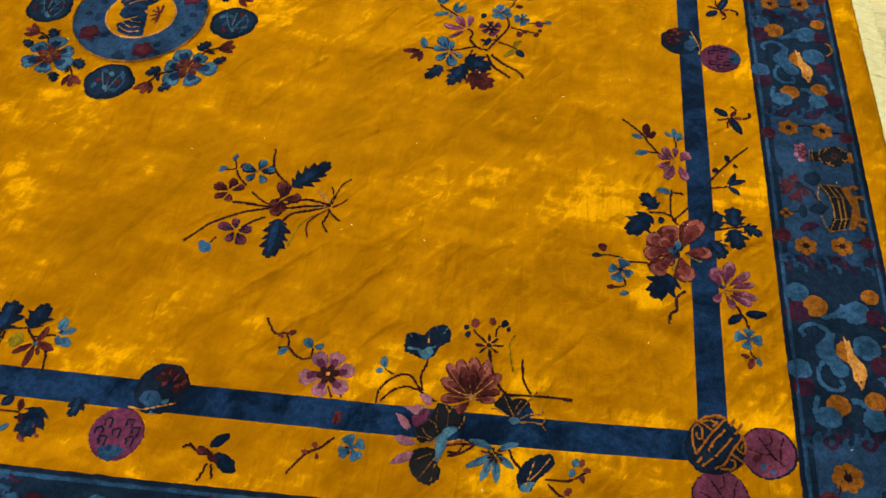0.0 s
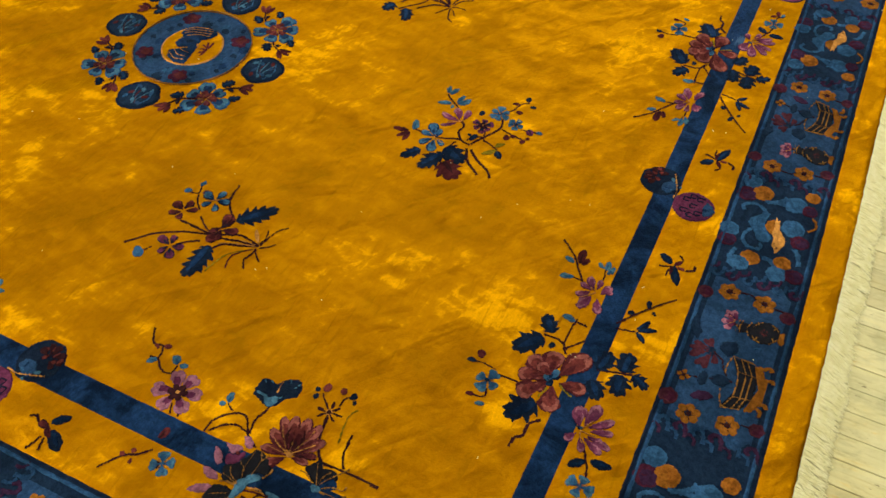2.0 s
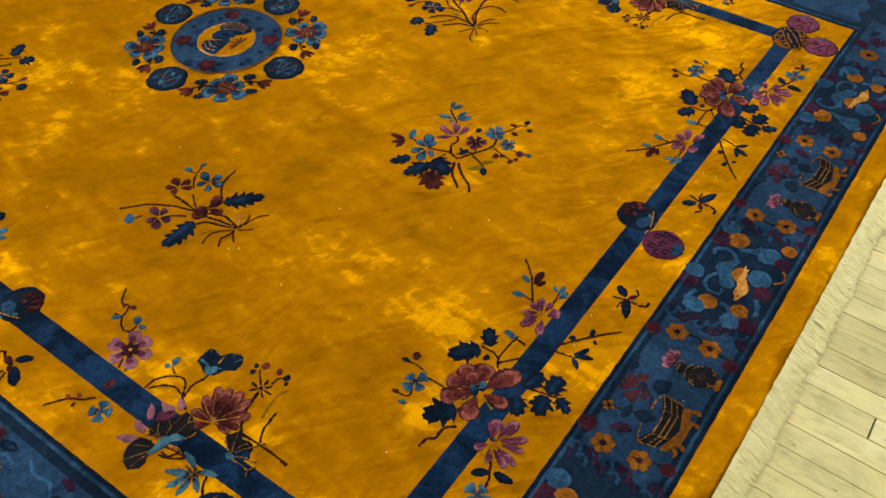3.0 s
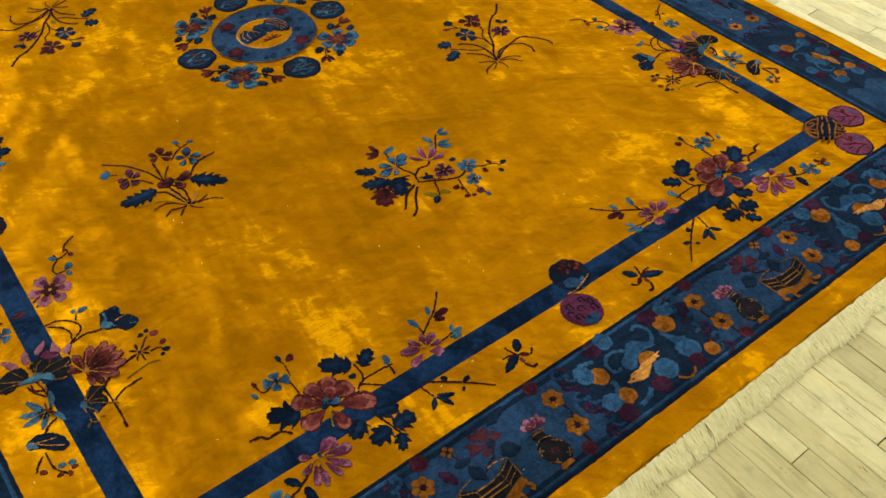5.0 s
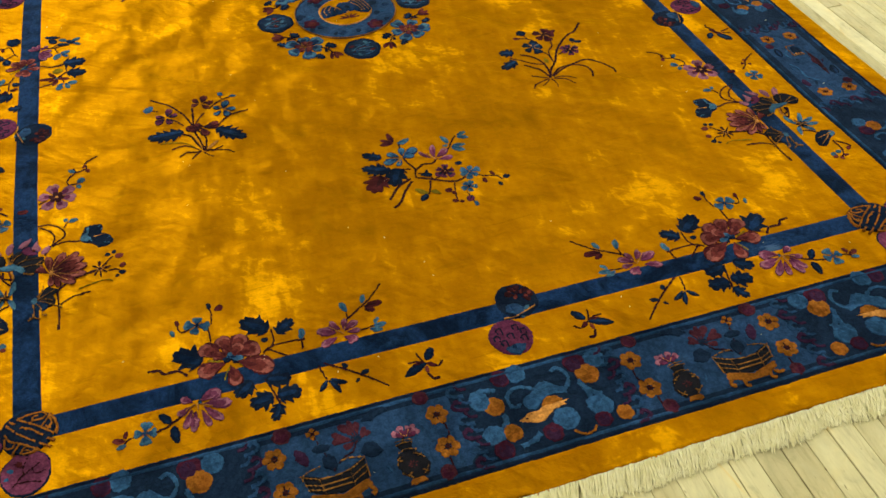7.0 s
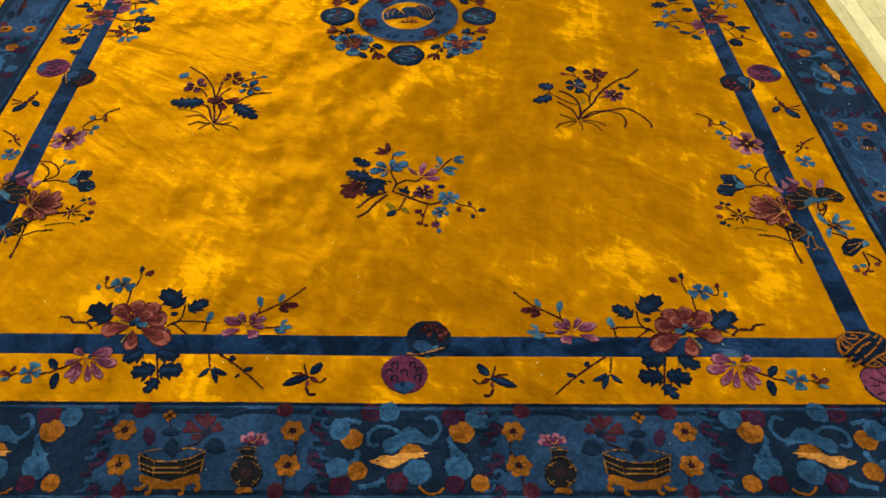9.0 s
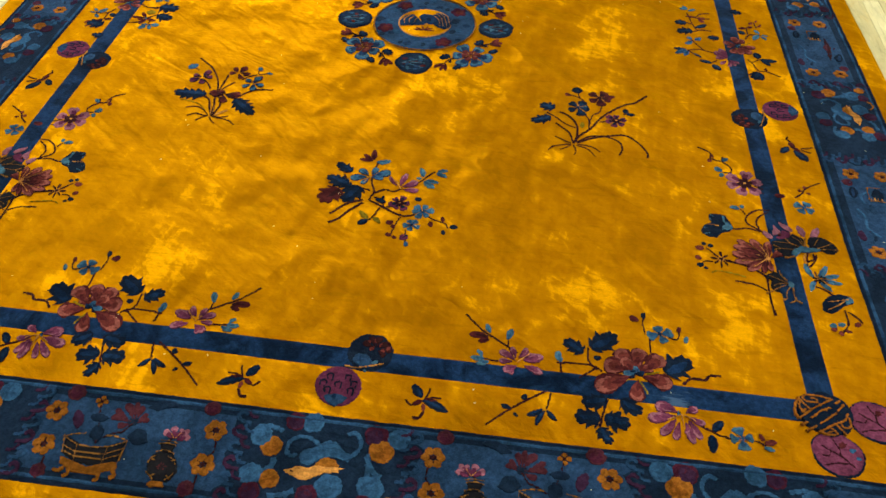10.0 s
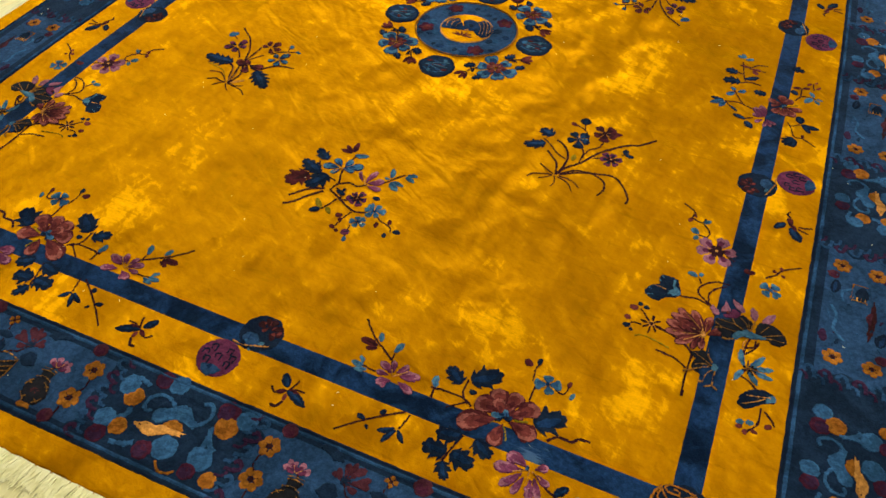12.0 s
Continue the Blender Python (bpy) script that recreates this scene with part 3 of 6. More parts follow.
    def woven(self):
        """Links the motif under the rug: its main stem is the motif's own mesh; other stems, leaves and blossoms are parts of it."""
        pieces = [("stem", store, "") for store in self.stems] + self.todo
        first = pieces.pop(0)[1]
        body = tagged(linked(self.name, first[0], first[1], first[3], rug, self.spot, first[2], False), self.label)
        for name, (v, f, s, m), label in pieces:
            middle = np.mean(np.array(v), axis=0)
            ob = linked(name, v, f, m, None, tuple(middle), s, False)
            ob.parent = body
            ob.location = Vector(middle) - Vector(self.spot)
            tagged(ob, label)
        return body


def smoothed(points, step=0.2):
    """A rounded line through a few places."""
    out = []
    n = len(points)
    for i in range(n - 1):
        p0, p1, p2, p3 = (Vector(points[min(max(k, 0), n - 1)]) for k in (i - 1, i, i + 1, i + 2))
        count = max(2, int((p2 - p1).length / step))
        for k in range(count):
            t = k / count
            out.append(tuple(0.5 * (2 * p1 + (p2 - p0) * t + (2 * p0 - 5 * p1 + 4 * p2 - p3) * t * t + (3 * p1 - p0 - 3 * p2 + p3) * t ** 3)))
    out.append(tuple(points[-1]))
    return out



def lotus_spray(s):
    s.stem(T, .5, (14.0, 39.9), (10.9, 37.8), (10.9, 35.3), (8.0, 34.4))
    s.stem(T, .5, (7.8, 36.2), (8.0, 34.4), (6.3, 32.2), (6.3, 29.9), (8.4, 29.8))
    s.stem(T, .4, (0.9, 25.3), (-1.2, 24.3))
    s.stem(T, .4, (0.5, 23.2), (-1.1, 22.5))
    s.stem(T, .5, (-1.3, 16.1), (1.2, 16.0), (3.7, 14.3), (5.0, 11.9), (4.2, 10.0), (1.5, 8.0), (0.1, 5.2))
    s.stem(T, .5, (-0.8, 15.4), (1.5, 13.5), (2.5, 11.0), (1.9, 8.1))
    s.stem(T, .5, (1.9, 8.1), (4.9, 8.8), (7.0, 8.2), (9.0, 7.9))
    s.stem(T, .4, (5.8, 15.7), (4.7, 13.8))
    s.stem(T, .6, (11.6, -3.5), (7.2, -4.3), (3.1, -7.0), (2.9, -10.9), (3.0, -15.5), (2.7, -19.3))
    s.stem(T, .5, (10.2, -9.8), (6.3, -10.1), (3.3, -11.7))
    s.stem(T, .4, (15.7, 0.1), (14.0, -1.6))
    s.stem(T, .4, (14.5, -4.1), (16.8, -4.6), (17.3, -6.1))
    s.stem(T, .5, (-16.1, 29.3), (-12.2, 26.6), (-10.7, 24.2), (-8.7, 22.3))
    s.stem(W, .5, (-8.2, 2.5), (-7.5, -0.5), (-7.5, -3.1))
    s.stem(T, .5, (-10.0, 2.0), (-9.4, -0.1), (-7.7, -2.5))
    s.stem(T, .5, (-7.9, -8.7), (-10.1, -9.8), (-11.6, -11.7))
    s.stem(T, .5, (-12.7, -15.4), (-12.6, -19.5), (-10.6, -22.6))
    s.stem(T, .5, (-13.5, -15.9), (-14.9, -17.3), (-15.8, -18.8))
    s.leaf(R, (10.1, 35.8), (11.0, 37.3), .5)
    s.leaf(R, (10.9, 35.3), (11.8, 33.6), .7)
    s.leaf(K, (8.6, 29.9), (10.3, 31.9), .8)
    s.leaf(K, (8.6, 29.6), (9.3, 27.7), .7)
    s.leaf(K, (8.0, 34.4), (6.3, 36.2), .6)
    s.flower("pet", P, 6, (3.4, 25.9), 4.9, 104)
    s.flower("star", N, 6, (3.4, 25.9), 1.5, 134)
    s.leaf(K, (5.6, 15.9), (5.0, 17.3), .8)
    s.leaf(K, (5.8, 15.7), (8.4, 16.1), .6)
    s.flower("star", T, 8, (12.6, -3.1), 2.7, 4)
    s.bud(Y, (12.6, -3.1), 0.6)
    s.leaf(N, (15.9, 1.0), (16.5, 2.1), .9)
    s.leaf(N, (15.4, 0.9), (13.9, 1.2), .8)
    s.leaf(R, (16.2, 0.1), (18.4, -0.2), .8)
    s.leaf(R, (17.2, -3.9), (18.5, -2.7), .9)
    s.leaf(N, (16.7, -5.5), (18.7, -5.8), .7)
    s.leaf(N, (16.8, -6.2), (16.1, -6.9), .9)
    s.leaf(R, (-11.8, 26.2), (-11.9, 27.5), .7)
    s.leaf(R, (-11.0, 25.4), (-9.8, 25.2), .8)
    s.leaf(R, (-11.8, 24.7), (-13.0, 24.4), .6)
    s.flower("pet", K, 4, (-10.3, 18.8), 2.5, 119)
    s.flower("star", T, 5, (-10.3, 18.8), 1.4, -56)
    s.leaf(W, (-6.5, 22.7), (-3.4, 22.4), .6)
    s.leaf(K, (-8.0, -5.9), (-6.7, -1.2), .3)
    s.leaf(K, (-9.1, -5.6), (-11.7, -1.3), .32)
    s.leaf(K, (-9.7, -5.7), (-14.1, -4.2), .32)
    s.leaf(K, (-9.6, -6.2), (-14.2, -7.0), .34)
    s.leaf(K, (-8.9, -6.8), (-11.4, -9.9), .34)
    s.leaf(K, (-8.1, -6.7), (-6.6, -10.4), .36)
    s.stem(R, .3, (-8.9, -5.8), (-8.5, -3.7))
    s.stem(R, .3, (-8.9, -5.8), (-11.2, -5.4))
    s.stem(R, .3, (-9.0, -6.0), (-11.1, -7.2))
    s.stem(R, .3, (-8.8, -6.0), (-8.0, -8.0))
    s.leaf(K, (-12.0, -19.5), (-10.3, -20.2), .8)
    s.leaf(K, (-10.1, -20.2), (-8.4, -20.8), .8)
    s.leaf(R, (-10.3, -21.8), (-10.6, -23.2), .8)
    s.leaf(R, (-10.0, -21.4), (-8.5, -21.8), .7)
    s.leaf(R, (-11.4, -21.4), (-12.9, -22.0), .7)
    s.leaf(R, (-15.4, -18.8), (-13.9, -19.9), .7)
    s.patch("leaf", N, (-15.1, -10.7), (-12.6, -10.1), (-9.9, -11.4), (-8.1, -13.7), (-7.8, -16.4), (-9.7, -17.1), (-12.0, -15.2), (-13.1, -13.9), (-15.4, -13.0))
    s.patch("leaf", K, (-15.2, -10.9), (-13.6, -11.4), (-12.8, -12.9), (-13.1, -13.9), (-15.4, -12.8))
    s.stem(Y, .25, (-14.1, -12.0), (-11.9, -12.7), (-9.6, -13.3))
    s.stem(Y, .25, (-13.2, -12.7), (-11.5, -14.2), (-9.0, -15.9))
    s.stem(E, .3, (7.6, -8.1), (11.1, -7.3), (13.7, -7.1), (15.3, -7.9))
    s.patch("leaf", N, (10.8, 13.1), (13.7, 13.0), (14.2, 11.5), (13.6, 9.5), (15.4, 8.4), (16.1, 7.2), (16.6, 5.3), (14.9, 4.0), (12.8, 4.0), (11.5, 5.9), (9.2, 6.9), (8.3, 8.0), (8.5, 9.6), (9.3, 11.6), (9.4, 12.7))
    s.patch("leaf", K, (10.7, 12.6), (11.2, 10.7), (9.9, 9.9), (10.4, 8.5), (11.6, 7.9), (11.9, 6.4), (9.4, 7.1), (8.3, 8.0), (8.7, 9.4), (10.5, 10.6), (10.0, 12.2))
    s.stem(N, 0.5, (9.0, 7.9), (11.5, 8.2), (14.8, 8.5))
    s.stem(K, 0.28, (10.9, 11.1), (12.5, 11.3), (13.6, 12.1))
    s.stem(K, 0.28, (11.2, 9.6), (13.0, 9.9), (13.9, 10.8))
    s.stem(K, 0.28, (11.7, 7.0), (14.1, 6.7), (15.6, 7.3))
    s.stem(K, 0.28, (12.8, 6.6), (14.6, 5.5), (15.7, 5.1))
    s.stem(Y, 0.14, (11.8, 8.3), (14.5, 8.5))
    s.petal(R, (1.9, -0.8), (8.0, 4.2), 0.30)
    s.petal(R, (1.9, -0.8), (9.2, 2.0), 0.34)
    s.petal(R, (2.0, -1.0), (9.9, -0.5), 0.34)
    s.petal(R, (2.0, -1.2), (9.5, -3.5), 0.30)
    s.petal(R, (1.7, -0.5), (4.9, 4.9), 0.36)
    s.petal(R, (1.9, -1.6), (6.8, -6.0), 0.36)
    s.petal(W, (1.9, -0.8), (7.2, 0.8), 0.50)
    s.petal(W, (2.0, -1.0), (7.2, -0.5), 0.50)
    s.petal(R, (1.2, -0.7), (0.7, 4.7), 0.40)
    s.petal(RR, (0.8, -0.8), (-2.4, 2.2), 0.50)
    s.petal(RR, (1.2, -1.9), (1.3, -5.4), 0.50)
    s.petal(W, (1.7, -1.8), (3.2, -6.1), 0.36)
    s.patch("seed_pod", G, (6.3, 1.5), (6.9, 0.3), (6.7, -0.8), (5.6, -1.1), (4.3, -0.6), (3.1, -0.6), (4.2, -0.2), (5.0, 0.8))
    s.stem(D, .2, (2.0, -0.9), (4.5, -0.3))
    s.stem(Y, .3, (1.7, -0.9), (2.2, 1.4), (3.1, 3.1))
    s.stem(Y, .3, (1.8, -1.3), (3.5, -3.0), (5.3, -4.6))
    s.stem(Y, .3, (1.3, -0.7), (1.4, 1.9), (1.3, 3.6))
    s.bud(Y, (1.7, -1.0), 0.7)
    s.stem(D, .2, (2.5, 0.2), (4.3, 1.9), (6.2, 3.2))
    s.stem(D, .2, (2.8, -1.6), (5.6, -2.6), (7.9, -2.9))
    s.patch("petal", P, (1.3, 8.7), (1.7, 7.3), (0.7, 6.0), (-0.5, 5.7), (-0.8, 6.7), (-0.1, 7.7))
    s.patch("petal", P, (-1.4, 11.2), (-1.3, 9.6), (-0.7, 8.0), (-1.0, 7.1), (-2.2, 7.6), (-3.1, 8.4), (-2.4, 9.7))
    s.patch("petal", P, (-2.7, 12.4), (-3.0, 11.2), (-4.0, 9.7), (-5.4, 8.9), (-6.1, 9.7), (-5.2, 11.0))
    s.patch("petal", P, (-7.2, 12.0), (-6.9, 10.4), (-7.5, 8.3), (-8.5, 7.8), (-8.9, 9.4), (-8.5, 10.9))
    s.patch("petal", P, (-12.6, 12.0), (-10.9, 10.9), (-9.7, 8.9), (-9.9, 7.6), (-11.2, 7.9), (-12.3, 9.9))
    s.patch("petal", V, (-3.3, 9.5), (-2.6, 7.1), (-1.1, 6.6), (-1.9, 6.0), (-4.3, 6.6), (-5.5, 8.0), (-4.8, 9.0))
    s.patch("leaf", U, (-5.7, 8.8), (-4.4, 6.8), (-2.4, 5.9), (0.1, 5.0), (0.0, 3.2), (-0.8, 1.3), (-2.3, -0.3), (-4.0, -0.1), (-3.9, 1.6), (-5.0, 2.8), (-6.6, 4.1), (-8.1, 5.4), (-8.3, 7.2), (-7.3, 8.1))
    s.patch("leaf", U, (-9.3, 8.2), (-8.6, 5.9), (-9.1, 3.5), (-11.7, 3.6), (-13.0, 2.5), (-14.8, 3.0), (-15.9, 4.5), (-15.4, 6.1), (-14.0, 7.7), (-12.2, 8.6))
    s.petal(W, (-2.5, 6.9), (-2.3, 8.0), 0.6)
    s.patch("leaf", K, (-6.9, 4.7), (-5.8, 3.5), (-4.8, 3.3), (-4.2, 2.4), (-4.3, 0.5), (-5.3, 0.7), (-6.0, 2.2), (-6.9, 2.2), (-8.7, 2.5), (-10.3, 3.1), (-11.7, 3.6), (-11.8, 4.2), (-9.9, 4.3), (-8.2, 4.5))
    s.stem(D, .2, (-7.5, 4.1), (-6.5, 6.2), (-5.1, 7.2))
    s.stem(D, .2, (-6.3, 4.0), (-4.0, 4.8), (-0.8, 4.8))
    s.stem(D, .2, (-4.4, 4.7), (-3.6, 6.2))
    s.stem(D, .2, (-5.2, 2.8), (-2.2, 2.7), (-0.3, 3.6))
    s.stem(D, .2, (-2.2, 2.7), (-0.3, 2.1))
    s.stem(D, .2, (-4.8, 0.6), (-3.3, -0.1), (-2.4, -0.1))
    s.stem(D, .2, (-7.7, 4.2), (-7.2, 6.3), (-7.0, 7.6))
    s.stem(D, .2, (-8.0, 4.4), (-8.0, 6.0), (-8.5, 7.4))
    s.stem(D, .2, (-10.0, 4.7), (-10.7, 6.2), (-11.6, 7.6))
    s.stem(D, .2, (-10.5, 3.9), (-13.2, 5.5), (-14.6, 6.3))
    s.stem(D, .2, (-11.3, 3.7), (-13.1, 4.1), (-15.0, 4.2))
    s.stem(Y, .22, (-7.5, 2.0), (-6.9, -0.1), (-7.5, -1.7))
    s.stem(T, .4, (-9.3, 2.0), (-9.2, 0.3), (-7.7, -0.7), (-7.4, -2.3))
    s.patch("leaf", U, (0.6, -4.9), (2.5, -6.3), (3.3, -6.5), (3.0, -7.6), (1.7, -8.3), (2.4, -9.7), (2.4, -11.0), (1.2, -12.0), (-0.2, -11.7), (-1.5, -10.0), (-2.1, -8.9), (-1.2, -7.7), (-0.5, -6.5))
    s.patch("leaf", BD, (-0.1, -8.7), (1.1, -10.4), (0.5, -12.2), (-0.7, -12.8), (-2.2, -10.8), (-2.7, -9.6))
    s.patch("bract", K, (-2.0, -8.0), (-1.5, -8.8), (-1.7, -10.1), (-2.5, -10.4), (-3.2, -9.3), (-2.9, -8.4))
    s.stem(D, .2, (-1.6, -9.0), (0.2, -8.0), (2.2, -7.0))
    s.stem(D, .2, (-1.4, -9.2), (0.5, -9.4), (1.8, -10.2))
    s.stem(D, .2, (-1.3, -9.4), (0.8, -10.8), (2.9, -12.3), (3.7, -12.8))
    s.stem(D, .2, (-1.9, -10.1), (-0.9, -11.8), (-0.6, -13.8), (0.2, -14.1))
    s.stem(D, .2, (-2.6, -10.2), (-2.4, -12.5), (-2.5, -14.0), (-1.2, -15.0))
    s.stem(D, .2, (-2.5, -14.0), (-3.7, -14.8))
    s.stem(D, .2, (-1.6, -8.0), (-0.5, -6.3), (-0.3, -4.9))
    s.flower("star", U, 8, (-9.2, -6.3), 1.6, 18)
    s.stem(D, .2, (-9.2, -6.3), (-8.4, -5.0))
    s.stem(D, .2, (-9.2, -6.3), (-7.8, -7.0))
    s.stem(D, .2, (-9.2, -6.3), (-10.3, -7.4))
    s.stem(D, .2, (-9.2, -6.3), (-10.7, -6.0))


def peony_spray(s):
    s.stem(T, .5, (37.1, 10.8), (33.7, 7.2), (29.8, 4.5), (25.4, 1.6))
    s.stem(T, .4, (26.7, 7.3), (27.5, 4.8), (27.0, 2.1))
    s.stem(T, .4, (32.9, -0.8), (29.2, -1.3))
    s.stem(T, .5, (16.0, 0.0), (15.9, -2.4))
    s.stem(T, .5, (16.9, 0.2), (10.3, 0.5), (7.4, -0.8))
    s.stem(T, .5, (10.2, 5.2), (10.3, 1.7), (8.5, -0.6))
    s.stem(T, .5, (8.8, -0.2), (12.3, -3.2))
    s.stem(T, .5, (-2.9, 5.6), (-2.9, 7.8), (-3.2, 10.1))
    s.stem(T, .4, (-2.1, 10.4), (-1.7, 13.0), (-1.8, 15.9))
    s.stem(T, .4, (-7.0, 10.4), (-8.9, 10.2), (-9.5, 12.9))
    s.stem(T, .7, (-9.0, -1.9), (-10.7, -0.2), (-13.6, 0.0), (-14.7, 1.2), (-17.0, 1.5))
    s.stem(T, .5, (19.2, -7.6), (23.4, -10.6), (27.5, -14.0), (30.9, -17.3))
    s.stem(T, .4, (18.0, -7.9), (18.8, -11.8))
    s.stem(T, .5, (6.5, -7.8), (7.5, -11.2), (8.3, -14.7))
    s.stem(T, .5, (-11.1, -11.3), (-13.5, -12.6), (-15.9, -13.6), (-18.3, -13.6))
    s.stem(T, .4, (-20.5, -13.4), (-22.6, -13.9), (-23.9, -15.2))
    s.leaf(N, (11.3, 3.4), (15.6, 6.6), .62, True)
    s.leaf(N, (9.9, 5.0), (4.0, 9.6), .62, True)
    s.leaf(N, (9.3, 2.4), (7.5, 2.9), .8)
    s.leaf(K, (31.6, 6.2), (32.3, 8.8), .5)
    s.leaf(W, (31.7, 5.0), (36.2, 5.4), .5)
    s.leaf(W, (31.5, 4.5), (34.0, 3.4), .6)
    s.leaf(K, (32.5, -0.4), (34.0, 1.3), .45)
    s.leaf(K, (32.2, -0.9), (35.3, -0.8), .5)
    s.leaf(K, (31.2, -1.4), (34.1, -2.5), .5)
    s.leaf(K, (27.5, 4.8), (26.6, 8.1), .5)
    s.leaf(K, (16.0, 0.2), (16.8, 3.5), .5)
    s.flower("pet", B, 4, (-5.2, 11.0), 2.7, 73)
    s.leaf(W, (-0.9, 14.2), (1.2, 15.3), .8)
    s.leaf(N, (-1.9, 14.7), (-2.1, 17.0), .5)
    s.leaf(W, (-9.2, 12.0), (-9.5, 13.8), .6)
    s.leaf(K, (-10.5, 9.3), (-11.0, 11.3), .5)
    s.leaf(N, (-5.5, 0.4), (-11.3, 4.9), .72, True)
    s.leaf(N, (24.0, -10.0), (22.7, -8.9), .8)
    s.leaf(N, (26.0, -12.6), (28.2, -12.0), .6)
    s.leaf(N, (25.5, -13.6), (24.6, -14.5), .6)
    s.leaf(N, (19.5, -11.9), (22.9, -14.0), .35)
    s.leaf(N, (19.2, -12.1), (21.0, -16.1), .3)
    s.leaf(N, (18.9, -12.0), (16.7, -14.5), .4)
    s.leaf(N, (8.0, -12.6), (13.4, -12.6), .7, True)
    s.leaf(N, (7.4, -12.3), (2.1, -13.3), .75, True)
    s.leaf(N, (8.3, -14.5), (6.1, -18.4), .55, True)
    s.leaf(N, (6.5, -7.8), (12.0, -9.1), .6, True)
    s.leaf(N, (4.0, -7.4), (-0.3, -10.3), .65, True)
    s.leaf(N, (-13.7, -12.8), (-16.1, -9.7), .5)
    s.leaf(N, (-13.4, -13.2), (-13.1, -17.6), .5)
    s.flower("pet", K, 4, (-19.1, -13.4), 2.5, -7)
    s.bud(P, (-19.1, -13.4), 0.6)
    s.leaf(R, (-23.1, -13.6), (-22.7, -11.7), .5)
    s.leaf(R, (-23.1, -14.0), (-25.8, -13.3), .5)
    s.leaf(K, (-23.0, -14.9), (-25.0, -15.3), .5)
    s.petal(R, (0.5, 1.5), (-0.9, 6.3), 0.85)
    s.petal(R, (-1.3, 0.5), (-5.4, 4.8), 0.72)
    s.petal(R, (1.8, 1.0), (3.8, 5.7), 0.85)
    s.petal(R, (2.0, 0.1), (7.2, 1.2), 0.95)
    s.petal(R, (1.7, -1.4), (8.9, -5.6), 0.62)
    s.petal(R, (0.2, -2.1), (0.7, -7.6), 0.62)
    s.petal(R, (-0.9, -1.1), (-6.9, -2.4), 0.72)
    s.petal(R, (1.3, -0.0), (2.9, 3.3), 0.90)
    s.petal(R, (0.5, 0.3), (0.2, 3.3), 0.90)
    s.petal(R, (-0.3, -0.1), (-2.9, 2.1), 0.80)
    s.stem(E, .4, (2.2, -2.2), (3.6, -3.4), (5.7, -5.1))
    s.stem(E, .4, (0.0, -2.3), (-0.8, -3.4), (-1.7, -5.4))
    s.stem(E, .4, (-1.7, -0.3), (-3.0, 0.1), (-4.3, 0.7))
    s.petal(B, (0.1, 0.5), (3.2, -1.0), 0.80)
    s.petal(B, (-0.3, -0.2), (1.0, 1.2), 0.80)
    s.petal(N, (0.7, -0.6), (-1.2, -0.1), 0.70)
    s.petal(P, (-7.3, -9.0), (-2.9, -7.6), 0.72)
    s.petal(P, (-6.8, -9.8), (-1.2, -11.3), 0.55)
    s.petal(P, (-6.8, -10.7), (-3.5, -14.8), 0.45)
    s.petal(P, (-7.5, -11.2), (-6.3, -15.6), 0.42)
    s.petal(P, (-8.6, -11.2), (-9.9, -16.0), 0.42)
    s.petal(P, (-9.3, -10.6), (-11.4, -14.8), 0.45)
    s.petal(P, (-9.5, -9.9), (-12.4, -11.2), 0.62)
    s.petal(P, (-8.9, -9.0), (-11.2, -7.5), 0.80)
    s.petal(P, (-5.8, -11.4), (-4.5, -14.0), 0.40)
    s.petal(P, (-9.1, -11.4), (-8.4, -14.0), 0.42)
    s.petal(P, (-4.8, -9.7), (-3.0, -8.3), 0.70)
    s.petal(B, (-7.4, -8.5), (-7.3, -9.9), 0.60)
    s.stem(Y, .2, (-8.0, -9.5), (-8.1, -11.1), (-8.1, -12.9))
    s.stem(Y, .2, (-7.6, -9.7), (-6.3, -10.4), (-5.0, -11.1))
    s.stem(Y, .2, (-8.5, -9.6), (-9.9, -10.2), (-10.6, -10.8))
    s.petal(P, (25.8, -0.4), (29.1, 1.6), 0.60)
    s.petal(P, (25.7, 0.1), (26.6, 3.0), 0.55)
    s.petal(P, (25.0, 0.2), (23.2, 3.0), 0.55)
    s.petal(P, (24.1, -0.4), (19.9, 1.4), 0.60)
    s.petal(P, (23.8, -1.7), (19.9, -3.3), 0.60)
    s.petal(P, (25.3, -2.0), (28.1, -3.6), 0.80)
    s.petal(P, (25.8, -2.7), (26.6, -4.4), 0.70)
    s.petal(P, (26.3, -0.9), (29.1, -0.9), 0.60)
    s.petal(P, (24.3, 0.1), (22.2, 1.8), 0.50)
    s.stem(Y, .2, (25.3, -1.0), (23.5, 0.7), (22.5, 1.8))
    s.stem(Y, .2, (25.6, -0.7), (26.2, 0.7))


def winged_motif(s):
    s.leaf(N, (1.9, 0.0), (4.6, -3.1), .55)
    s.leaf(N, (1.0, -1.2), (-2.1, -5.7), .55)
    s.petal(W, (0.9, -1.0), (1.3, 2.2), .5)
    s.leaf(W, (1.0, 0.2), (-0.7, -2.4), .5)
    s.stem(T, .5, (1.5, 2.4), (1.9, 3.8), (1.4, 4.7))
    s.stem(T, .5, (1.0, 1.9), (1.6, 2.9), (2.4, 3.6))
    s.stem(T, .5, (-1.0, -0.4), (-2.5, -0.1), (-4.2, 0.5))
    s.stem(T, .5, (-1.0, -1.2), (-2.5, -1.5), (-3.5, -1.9))


